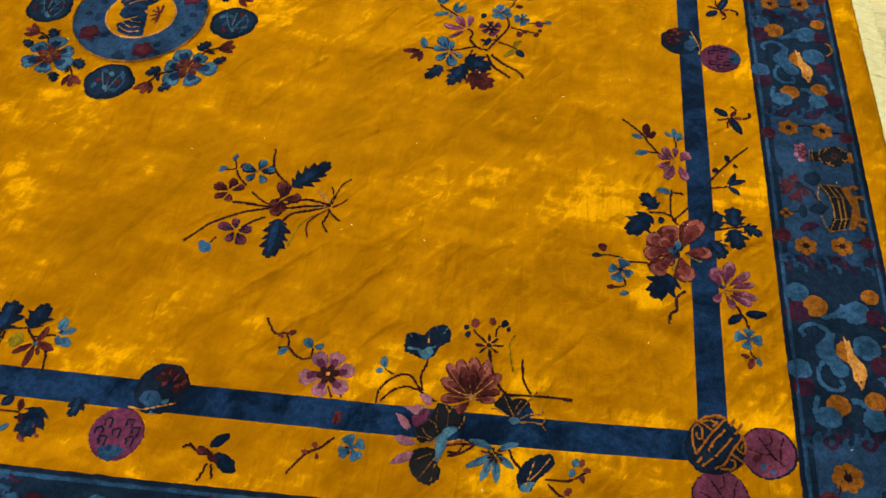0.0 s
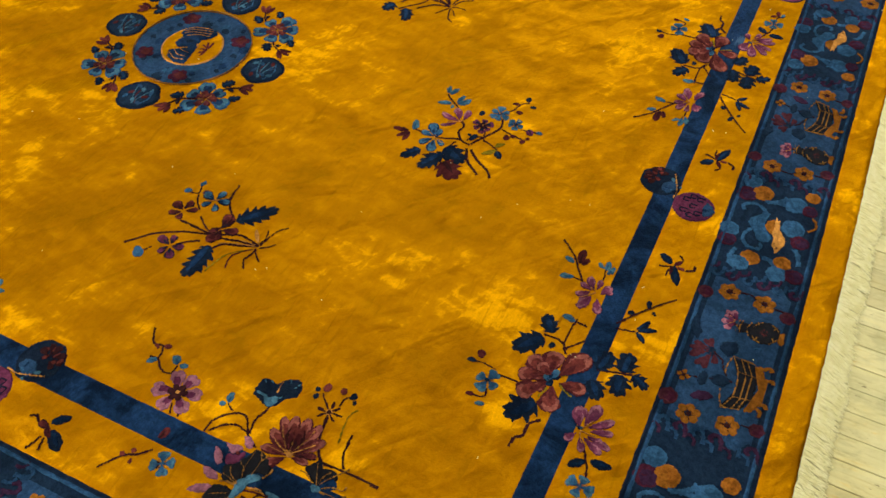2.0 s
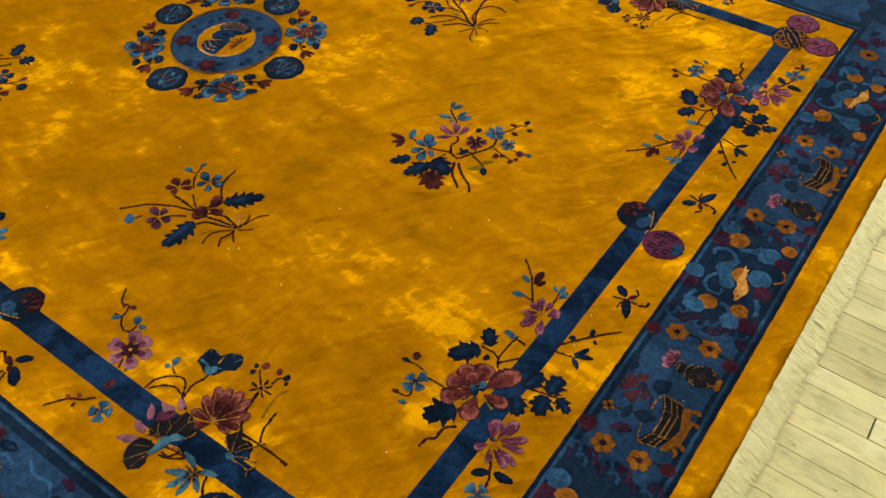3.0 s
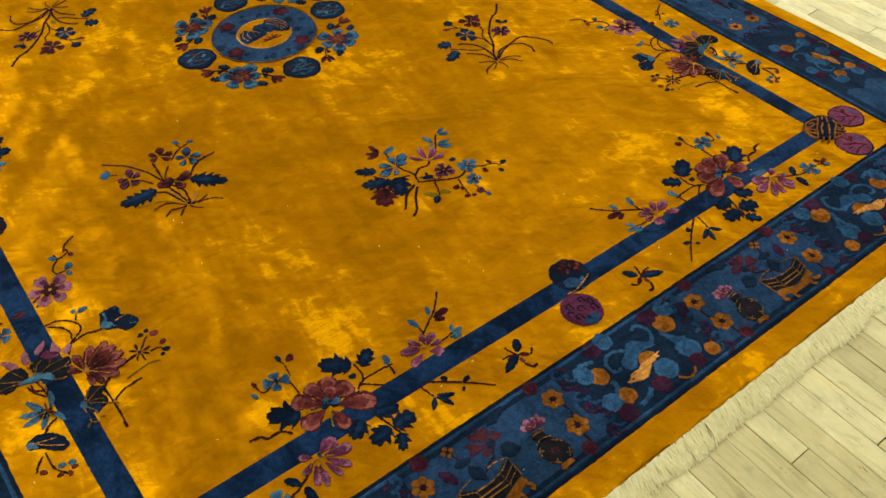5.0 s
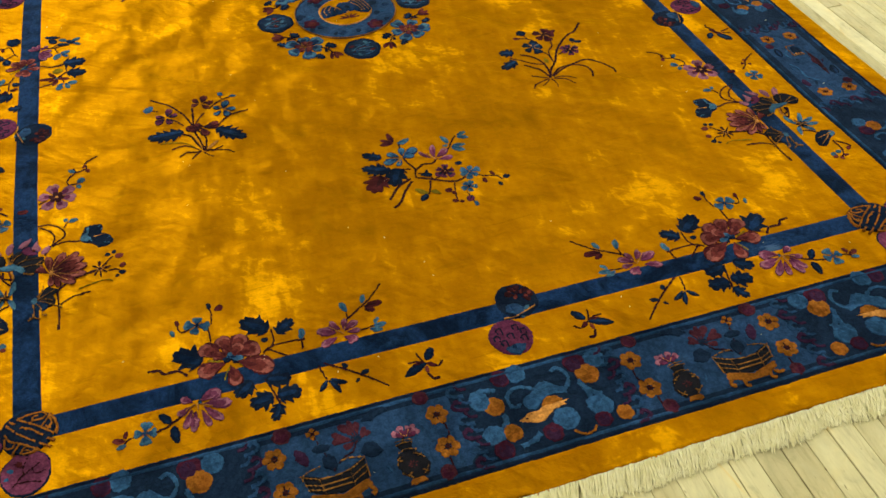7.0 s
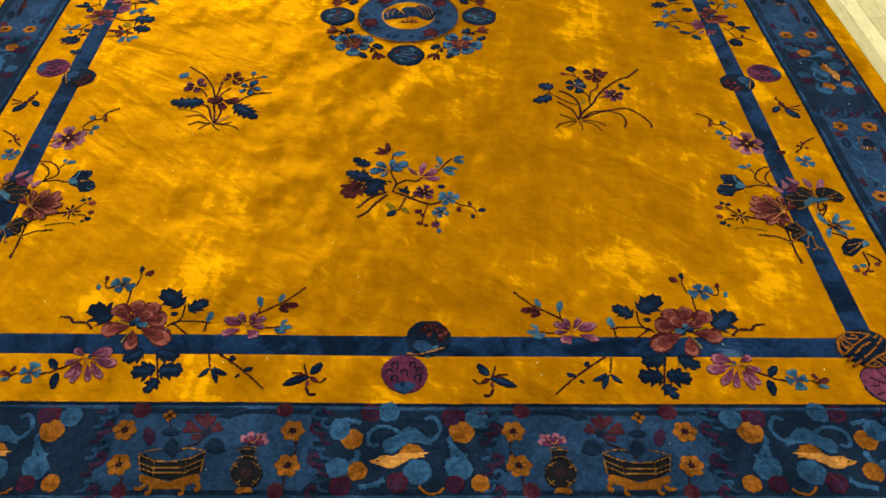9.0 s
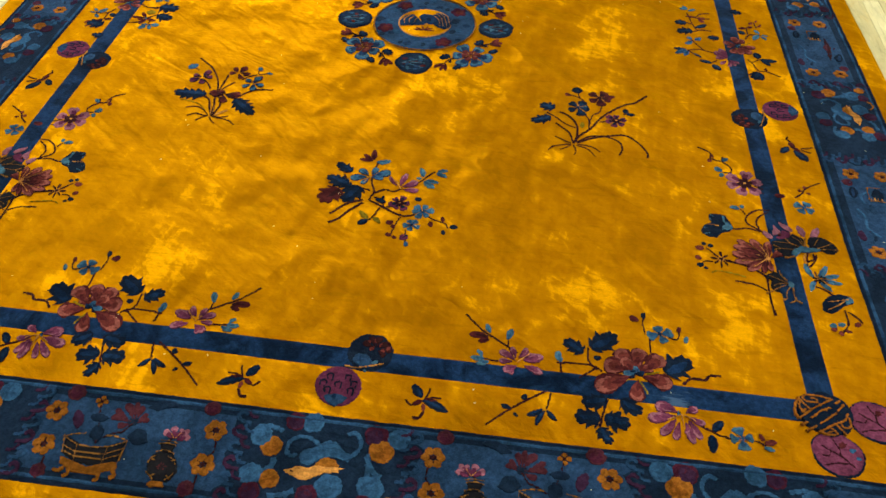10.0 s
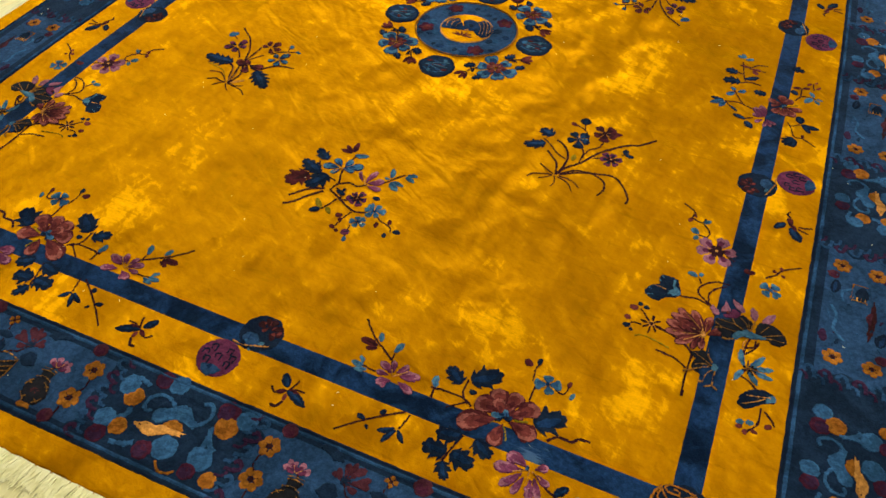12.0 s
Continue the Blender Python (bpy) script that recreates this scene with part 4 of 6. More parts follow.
def bouquet(s):
    s.stem(T, .6, (0.0, 0.0), (0.7, 5.5), (-1.1, 9.5), (-2.1, 12.5))
    s.stem(T, .7, (-0.1, -0.2), (-1.0, 4.8), (-1.9, 8.7), (-1.9, 13.7), (-1.6, 18.1), (-1.6, 20.6))
    s.stem(T, .6, (-2.3, 12.3), (-3.7, 16.8), (-5.4, 20.1), (-7.8, 23.6), (-10.4, 25.8), (-12.8, 27.8))
    s.stem(T, .5, (-2.0, 11.2), (-0.3, 14.9), (1.6, 17.1))
    s.stem(T, .5, (3.1, 18.7), (5.0, 20.7), (7.2, 22.0))
    s.stem(T, .4, (7.0, 24.4), (7.4, 22.4), (9.7, 22.9))
    s.stem(T, .5, (-4.7, 12.7), (-6.2, 15.1), (-8.1, 17.0))
    s.stem(T, .4, (-11.1, 21.4), (-12.5, 22.2))
    s.stem(T, .6, (-0.2, -0.3), (-2.0, 3.7), (-3.3, 7.3), (-6.1, 9.2), (-8.1, 10.0))
    s.stem(T, .6, (3.6, 9.0), (7.3, 13.1), (10.1, 14.5), (14.0, 15.0))
    s.stem(W, .4, (-1.0, -0.2), (-3.3, 2.3), (-5.7, 3.7), (-8.8, 2.9))
    s.stem(T, .5, (-1.3, -0.4), (-3.6, 0.1), (-5.2, 0.4), (-7.2, -1.1))
    s.stem(T, .4, (-1.4, -0.3), (-2.9, -1.4), (-4.0, -3.0))
    s.stem(T, .4, (0.3, -0.1), (2.6, -0.4), (4.7, 0.4))
    s.stem(T, .4, (0.1, -0.5), (3.8, -1.1), (5.9, -1.9), (7.5, -3.4))
    s.stem(T, .4, (-0.6, -0.7), (0.6, -2.4), (1.9, -3.5))
    s.stem(E, .3, (-1.5, 0.4), (-5.0, 4.5), (-9.1, 6.0), (-11.5, 6.3))
    s.stem(Y, .2, (-0.2, 0.6), (-0.8, 5.9))
    s.stem(Y, .2, (-0.6, 0.2), (-2.2, 5.5), (-3.8, 8.6))
    s.leaf(B, (7.7, 24.1), (6.4, 25.9), .75)
    s.leaf(B, (9.5, 23.5), (11.6, 22.9), .55)
    s.leaf(V, (7.8, 21.6), (9.0, 19.6), .7)
    s.patch("leaf", B, (-14.7, 24.0), (-12.4, 24.9), (-12.0, 23.7), (-12.8, 21.9), (-14.4, 21.3), (-15.3, 22.7))
    s.leaf(Y, (0.5, 0.2), (4.0, 3.2), .22)
    s.petal(W, (1.4, 22.3), (2.5, 25.7), 0.70)
    s.petal(W, (0.7, 22.2), (-0.8, 24.9), 0.60)
    s.petal(W, (1.8, 22.2), (4.8, 21.7), 0.70)
    s.petal(W, (1.3, 21.4), (3.1, 19.2), 0.60)
    s.petal(W, (0.5, 21.8), (-1.6, 21.6), 0.80)
    s.petal(B, (7.2, 17.5), (8.4, 20.9), 0.70)
    s.petal(B, (7.7, 17.1), (10.5, 16.4), 0.70)
    s.petal(B, (7.1, 16.6), (8.0, 13.6), 0.70)
    s.petal(B, (6.3, 16.7), (4.2, 15.2), 0.70)
    s.petal(B, (6.4, 17.6), (4.5, 19.3), 0.70)
    s.stem(Y, .2, (5.9, 19.1), (7.3, 17.2), (9.1, 14.7))
    s.petal(V, (-8.8, 18.3), (-7.8, 21.8), 0.65)
    s.petal(V, (-8.3, 18.0), (-5.9, 18.7), 0.75)
    s.petal(V, (-8.9, 17.4), (-8.0, 14.6), 0.70)
    s.petal(V, (-9.5, 17.4), (-12.2, 15.5), 0.75)
    s.petal(V, (-9.4, 18.2), (-11.9, 18.9), 0.65)
    s.petal(W, (1.0, 10.6), (5.0, 11.4), 0.60)
    s.petal(W, (0.6, 10.7), (4.8, 9.8), 0.50)
    s.petal(W, (0.1, 10.2), (-4.3, 11.2), 0.70)
    s.petal(W, (0.6, 10.7), (-1.6, 12.4), 0.60)
    s.petal(W, (0.2, 10.0), (1.3, 6.3), 0.70)
    s.petal(W, (-0.5, 9.9), (-3.1, 9.5), 0.60)
    s.petal(T, (0.7, 10.5), (3.1, 9.6), 0.50)
    s.leaf(N, (4.0, 8.9), (11.6, 2.0), 0.42, True)
    s.leaf(N, (-4.9, 9.8), (-15.0, 9.8), 0.42, True)


def branch_spray(s):
    s.stem(T, .8, (-1.8, -1.0), (-5.6, -2.9), (-7.9, -5.7), (-9.3, -7.3))
    s.stem(T, .8, (-1.8, -2.2), (-4.7, -5.5), (-6.7, -8.8), (-9.1, -10.7))
    s.stem(T, .6, (-0.5, -1.1), (0.3, 2.4), (-0.9, 6.0), (-1.1, 10.2), (-0.6, 14.9))
    s.stem(T, .7, (0.3, 1.6), (3.0, 3.5), (5.5, 3.2), (7.2, 4.8))
    s.stem(T, .5, (8.0, 5.3), (11.2, 7.5), (13.4, 10.5), (15.0, 12.5))
    s.stem(T, .5, (-0.8, 2.6), (-3.2, 3.2), (-6.0, 3.0))
    s.stem(T, .7, (0.0, -1.2), (3.1, -2.8), (6.9, -4.9), (9.4, -5.6), (12.0, -4.8))
    s.stem(T, .5, (2.9, -3.4), (2.0, -6.0), (0.9, -8.2))
    s.stem(T, .5, (0.7, 0.1), (2.7, -0.5), (3.8, -3.2))
    s.stem(T, .4, (8.6, -6.0), (7.7, -9.6), (7.0, -13.3))
    s.stem(T, .4, (10.5, -10.6), (10.8, -12.9), (11.2, -15.2))
    s.stem(T, .4, (14.0, -3.7), (16.5, -5.8), (19.9, -7.0), (20.9, -8.7))
    s.stem(T, .4, (4.2, -3.0), (7.0, -2.5))
    s.stem(T, .5, (-7.6, 6.3), (-8.7, 8.1))
    s.leaf(W, (-1.9, 15.2), (-2.6, 19.7), .4)
    s.leaf(W, (-2.4, 15.2), (-5.3, 17.3), .4)
    s.leaf(W, (-2.2, 14.9), (-6.0, 15.1), .4)
    s.leaf(K, (-1.2, 14.2), (2.7, 15.5), .5)
    s.leaf(K, (15.3, 12.0), (18.5, 10.6), .5)
    s.leaf(K, (15.6, 12.5), (18.5, 13.4), .5)
    s.leaf(K, (12.2, 9.8), (10.9, 13.7), .4)
    s.leaf(K, (12.0, 9.3), (10.3, 9.4), .5)
    s.leaf(K, (12.5, 8.5), (15.8, 5.8), .5)
    s.leaf(K, (12.9, 8.8), (16.6, 8.2), .4)
    s.flower("pet", V, 6, (7.7, -1.1), 2.8, 131)
    s.leaf(N, (11.1, 1.1), (13.2, 1.2), .8)
    s.flower("pet", B, 6, (13.8, -3.3), 2.8, 131)
    s.flower("pet", B, 5, (11.8, -8.6), 2.2, 122)
    s.leaf(W, (7.3, -8.1), (5.1, -8.6), .8)
    s.leaf(W, (7.3, -8.9), (7.3, -10.5), .8)
    s.leaf(W, (7.4, -13.1), (5.8, -12.2), .8)
    s.leaf(W, (7.5, -13.3), (8.8, -13.7), .8)
    s.leaf(V, (11.5, -12.3), (9.5, -14.0), .8)
    s.leaf(B, (11.2, -14.4), (11.4, -16.3), .6)
    s.leaf(W, (18.9, -4.6), (19.6, -6.5), .6)
    s.leaf(W, (16.4, -6.7), (16.6, -8.7), .7)
    s.leaf(N, (21.1, -8.1), (23.3, -8.0), .8)
    s.leaf(N, (19.7, -9.3), (20.2, -11.0), .7)
    s.leaf(N, (3.2, 1.1), (2.7, -0.5), .5)
    s.leaf(N, (1.1, -0.5), (4.2, -1.4), .5)
    s.leaf(E, (0.9, -8.2), (-2.0, -5.1), .4)
    s.leaf(E, (1.6, -7.0), (4.0, -9.2), .4)
    s.leaf(N, (0.7, -8.0), (-1.7, -10.3), .6)
    s.petal(K, (-0.9, 8.5), (3.3, 11.0), 0.60)
    s.petal(K, (-1.4, 8.8), (-0.7, 12.2), 0.60)
    s.petal(K, (-2.2, 8.5), (-5.1, 10.9), 0.60)
    s.petal(K, (-2.5, 7.8), (-6.9, 6.7), 0.60)
    s.petal(K, (-1.9, 7.4), (-3.7, 4.8), 0.50)
    s.petal(K, (-1.2, 7.9), (1.9, 8.0), 0.60)
    s.stem(Y, .2, (-1.3, 8.5), (-2.2, 7.0), (-3.0, 5.3))
    s.petal(P, (6.8, 5.4), (7.9, 10.7), 0.40)
    s.petal(P, (7.3, 5.3), (11.1, 7.9), 0.55)
    s.petal(P, (7.5, 4.4), (11.7, 4.4), 0.50)
    s.petal(P, (5.8, 5.5), (3.4, 9.0), 0.36)
    s.stem(Y, .2, (7.1, 4.3), (6.1, 6.2), (5.2, 7.7))
    s.leaf(N, (-6.8, 9.3), (-11.5, 12.9), 0.50, True)
    s.leaf(N, (-5.9, 3.3), (-13.1, 7.2), 0.45, True)
    s.leaf(N, (-3.5, 4.0), (-6.8, -2.7), 0.62, True)
    s.leaf(W, (-8.6, 2.5), (-12.6, -3.6), 0.70, True)


def orchid_spray(s):
    s.stem(T, .8, (0.0, 0.0), (1.8, 4.1), (4.9, 7.9), (8.0, 13.8), (13.7, 20.0), (17.7, 22.3), (21.3, 26.4))
    s.stem(T, .7, (0.0, 0.0), (1.0, 5.0), (0.6, 9.5), (-1.7, 13.0), (-4.1, 14.4))
    s.stem(T, .6, (0.0, 0.0), (-1.1, 4.5), (-3.0, 6.7), (-5.1, 8.8))
    s.stem(T, .5, (0.5, 7.4), (-2.4, 8.9), (-5.5, 11.9), (-7.8, 13.5))
    s.stem(T, .6, (0.8, 0.7), (4.5, 4.0), (8.6, 4.7), (12.4, 3.0), (13.3, -0.2), (12.3, -3.3))
    s.stem(T, .7, (0.9, 0.4), (5.3, 3.4), (9.9, 5.2), (14.5, 6.0), (17.8, 3.2), (20.0, -0.7), (19.9, -3.1))
    s.stem(T, .5, (4.2, 7.2), (4.3, 11.7), (2.7, 14.8), (1.4, 17.8))
    s.stem(T, .5, (4.4, 10.4), (5.2, 13.8), (7.4, 16.4), (8.3, 20.7))
    s.stem(T, .4, (4.1, 17.8), (2.1, 21.8), (-1.1, 23.4))
    s.stem(T, .4, (1.7, 21.7), (0.9, 25.5))
    s.stem(T, .4, (9.7, 12.1), (7.1, 11.0))
    s.stem(T, .4, (14.0, 15.7), (15.2, 16.5))
    s.stem(T, .4, (-0.6, -0.4), (-2.9, -0.9), (-5.5, -2.0), (-6.8, -3.7))
    s.stem(T, .4, (-0.7, 0.1), (-3.2, 1.5), (-5.1, 2.6))
    s.stem(T, .4, (0.0, -0.7), (0.7, -3.0), (0.2, -4.9))
    s.stem(T, .4, (0.7, -0.6), (3.9, -1.8), (6.0, -4.8))
    s.stem(T, .4, (0.9, -0.1), (4.9, -0.6), (7.3, -2.5))
    s.stem(T, .3, (-0.9, -0.9), (-2.3, -2.2), (-3.8, -3.1))
    s.leaf(N, (-5.6, 15.7), (-10.0, 17.4), .8, True)
    s.leaf(N, (-6.0, 16.1), (-8.7, 16.6), .9, True)
    s.leaf(N, (-6.4, 11.7), (-12.3, 8.8), .5, True)
    s.flower("pet", N, 5, (1.2, 17.2), 3.6, -150)
    s.leaf(K, (1.5, 17.2), (4.0, 18.4), .35)
    s.flower("pet", W, 5, (7.3, 23.0), 3.7, -149)
    s.leaf(W, (7.9, 23.1), (12.1, 24.6), .4)
    s.leaf(R, (-0.7, 22.9), (-2.9, 24.1), .6)
    s.leaf(N, (1.1, 24.4), (0.5, 27.7), 1)
    s.flower("pet", V, 6, (11.9, 12.6), 3.0, -159)
    s.leaf(N, (14.6, 16.4), (15.1, 18.7), .8)
    s.leaf(N, (14.9, 16.5), (17.5, 16.0), .6)
    s.leaf(E, (2.4, 7.4), (2.3, 10.5), .5)


def magnolia_spray(s):
    s.stem(T, .4, (-12.7, -12.1), (-9.9, -12.5), (-7.2, -11.0))
    s.stem(T, .5, (3.3, 2.8), (4.6, 5.3), (6.2, 6.1), (8.9, 6.1))
    s.stem(T, .4, (4.5, 5.9), (4.5, 9.7))
    s.stem(T, .4, (8.1, 10.2), (7.5, 13.7))
    s.stem(T, .4, (2.4, -8.8), (3.7, -11.1), (4.9, -14.8), (7.4, -15.0), (11.1, -17.4))
    s.stem(T, .4, (3.6, -10.2), (5.6, -8.7), (7.1, -8.0))
    s.petal(R, (-0.5, -1.2), (-4.3, 0.1), 0.55)
    s.petal(R, (-0.2, -0.5), (-0.6, 3.5), 0.80)
    s.petal(R, (0.4, -0.5), (2.6, 2.5), 0.70)
    s.petal(R, (0.8, -1.9), (5.9, -1.8), 0.42)
    s.petal(R, (0.7, -2.6), (4.3, -5.4), 0.60)
    s.petal(R, (0.1, -2.8), (1.1, -6.4), 0.80)
    s.petal(R, (-0.6, -2.8), (-2.0, -6.1), 0.80)
    s.petal(R, (-0.8, -1.9), (-3.2, -2.9), 0.60)
    s.petal(R, (0.1, -0.6), (1.0, 1.3), 0.80)
    s.petal(R, (-0.4, -1.1), (-1.9, -0.5), 0.80)
    s.petal(R, (0.5, -2.6), (2.3, -3.8), 0.70)
    s.petal(B, (-0.3, -1.8), (1.0, -1.2), 0.60)
    s.petal(B, (-0.0, -1.3), (0.2, -2.5), 0.70)
    s.petal(P, (-4.3, -9.4), (-7.4, -5.8), 0.60)
    s.petal(P, (-4.0, -8.7), (-5.7, -4.2), 0.60)
    s.petal(P, (-4.6, -9.5), (-7.6, -9.2), 0.60)
    s.petal(P, (-4.3, -10.6), (-6.5, -12.7), 0.55)
    s.petal(P, (-3.7, -11.0), (-3.6, -13.9), 0.60)
    s.petal(P, (-3.4, -10.9), (-1.6, -13.1), 0.55)
    s.petal(P, (-3.2, -10.5), (-0.5, -11.8), 0.50)
    s.petal(P, (-4.0, -9.3), (-4.5, -5.9), 0.60)
    s.petal(V, (-4.0, -10.2), (-2.5, -11.1), 0.50)
    s.stem(E, .3, (0.2, -2.2), (2.4, -0.7), (4.4, 0.7))
    s.stem(E, .3, (-0.1, -2.6), (-0.6, -6.1))
    s.leaf(N, (-8.9, -12.6), (-12.8, -11.5), .45)
    s.leaf(N, (-9.2, -13.4), (-6.6, -16.2), .65)
    s.leaf(N, (0.4, 19.7), (4.5, 18.9), .6, True)
    s.leaf(N, (3.6, 5.8), (1.5, 7.6), .8)
    s.leaf(W, (4.4, 9.7), (1.9, 9.1), .5)
    s.leaf(W, (4.7, 9.8), (6.9, 10.8), .4)
    s.leaf(R, (7.2, 13.6), (5.8, 12.3), .5)
    s.leaf(R, (8.0, 14.0), (8.8, 15.0), .5)
    s.leaf(R, (8.5, 11.0), (9.9, 12.9), .4)
    s.leaf(K, (8.1, 6.1), (5.9, 2.8), .5)
    s.leaf(K, (8.4, 6.8), (6.9, 9.0), .5)
    s.leaf(K, (8.8, 6.1), (11.1, 5.9), .35)
    s.leaf(K, (8.5, 5.3), (10.3, 3.4), .4)
    s.leaf(N, (6.0, -8.0), (5.0, -4.6), .75)
    s.leaf(N, (6.0, -8.5), (11.4, -8.6), .4)
    s.leaf(N, (6.6, -8.8), (9.0, -11.4), .5)
    s.leaf(N, (4.7, -15.5), (3.0, -19.9), .75, True)
    s.leaf(N, (5.1, -16.4), (5.0, -20.0), .6)
    s.leaf(W, (7.4, -14.7), (7.0, -12.9), .6)


def magnolia_twig(s):
    s.stem(T, .4, (-14.1, 16.2), (-12.8, 9.0), (-11.9, 6.1))
    s.stem(T, .4, (-14.7, 14.2), (-12.0, 13.8), (-9.4, 16.4), (-6.6, 17.0))
    s.stem(T, .4, (-11.9, 13.5), (-8.9, 13.2), (-6.7, 13.6))
    s.stem(T, .4, (-13.2, 9.5), (-15.3, 10.2))
    s.stem(T, .5, (-13.4, 4.5), (-10.6, 6.1), (-7.1, 5.8))
    s.stem(T, .4, (-14.2, 0.2), (-12.2, -3.6), (-10.6, -5.9))
    s.stem(T, .4, (-15.9, -6.3), (-12.3, -5.5), (-7.9, -6.8))
    s.stem(T, .4, (-15.9, -6.3), (-13.9, -8.4), (-12.0, -9.9))
    s.leaf(K, (-14.5, 18.4), (-16.4, 19.7), .65)
    s.leaf(K, (-14.2, 18.3), (-15.0, 21.0), .7)
    s.leaf(K, (-13.7, 17.8), (-11.0, 19.1), .45)
    s.leaf(R, (-11.6, 14.0), (-14.5, 14.6), .35)
    s.leaf(R, (-11.2, 13.5), (-8.1, 13.6), .35)
    s.leaf(R, (-10.6, 13.1), (-8.8, 10.9), .6)
    s.leaf(N, (-14.7, 9.8), (-18.8, 10.2), .65, True)
    s.leaf(N, (-13.2, 5.2), (-18.6, 4.3), .65, True)
    s.leaf(N, (-12.2, 7.3), (-8.2, 9.9), .45)
    s.leaf(B, (-13.9, 0.0), (-15.5, 1.5), .65)
    s.leaf(B, (-14.1, -0.7), (-16.3, -3.0), .6)
    s.leaf(B, (-13.3, -0.3), (-10.9, 1.4), .6)
    s.leaf(N, (-5.0, 2.0), (-8.9, 2.1), .6, True)
    s.leaf(N, (-16.4, -5.9), (-20.5, -5.7), .4)
    s.leaf(B, (-16.0, -6.3), (-20.0, -8.9), .42)
    s.leaf(B, (-15.6, -6.8), (-17.2, -9.7), .55)
    s.leaf(N, (-14.3, -8.0), (-11.8, -10.1), .35)


def magnolia_left(s):
    s.stem(T, .5, (-1.8, 5.0), (0.3, 5.5), (1.6, 5.2), (1.8, 3.6), (2.1, 1.1))
    s.stem(T, .5, (2.1, 0.9), (0.4, -0.7), (-0.7, -1.7))
    s.stem(T, .4, (0.4, -0.9), (0.9, -2.9), (1.2, -5.1))
    s.stem(T, .5, (-1.9, -4.3), (-3.9, -4.9), (-6.4, -5.4))
    s.leaf(N, (0.9, 6.4), (7.9, 5.5), .7, True)
    s.leaf(N, (2.2, 0.8), (7.9, -0.9), .7, True)
    s.patch("leaf", E, (-1.1, 3.8), (0.2, 3.4), (1.2, 2.5), (0.9, 1.1), (-0.6, 0.4), (-2.0, 1.4), (-2.2, 2.6))
    s.leaf(R, (-0.7, -1.9), (3.1, -3.0), .4)
    s.leaf(R, (-0.7, -2.0), (-2.0, -5.9), .45)
    s.leaf(R, (-1.2, -1.8), (-6.2, -1.4), .3)
    s.leaf(R, (-1.0, -1.5), (-3.4, 1.9), .35)
    s.leaf(R, (-1.4, -2.3), (-3.3, -3.3), .4)
    s.bud(K, (-0.9, -1.9), 0.4)
    s.leaf(K, (2.3, -5.2), (5.2, -5.8), .75)
    s.leaf(K, (1.6, -5.8), (3.0, -8.5), .5)
    s.leaf(K, (0.8, -6.1), (-0.9, -8.4), .75)
    s.leaf(B, (1.2, -5.3), (-0.8, -6.6), .6)
    s.leaf(BD, (1.9, -5.2), (1.9, -6.8), .5)
    s.leaf(N, (-13.1, -8.3), (-19.1, -6.7), .75, True)
    s.leaf(N, (-4.7, 23.1), (0.2, 21.7), .35)
    s.leaf(K, (0.2, 12.1), (-1.7, 8.9), .6)
    s.leaf(K, (0.2, 12.1), (3.2, 12.9), .6)
    s.leaf(B, (0.6, 11.6), (2.6, 9.8), .5)
    s.leaf(K, (2.4, 18.7), (-0.4, 20.6), .5)
    s.leaf(K, (3.4, 18.3), (6.4, 19.9), .5)
    s.leaf(K, (4.0, 17.4), (6.5, 15.6), .4)
    s.leaf(N, (2.1, 19.5), (4.9, 17.0), .5)
    s.stem(T, .4, (-6.4, 17.2), (-1.5, 15.9), (1.6, 17.3))
    s.stem(T, .4, (-1.5, 15.9), (-0.5, 12.4))
    s.stem(T, .4, (-5.8, 6.7), (-2.3, 4.9), (0.9, 4.9))
    s.leaf(N, (-6.9, 9.8), (-4.0, 9.5), .3)


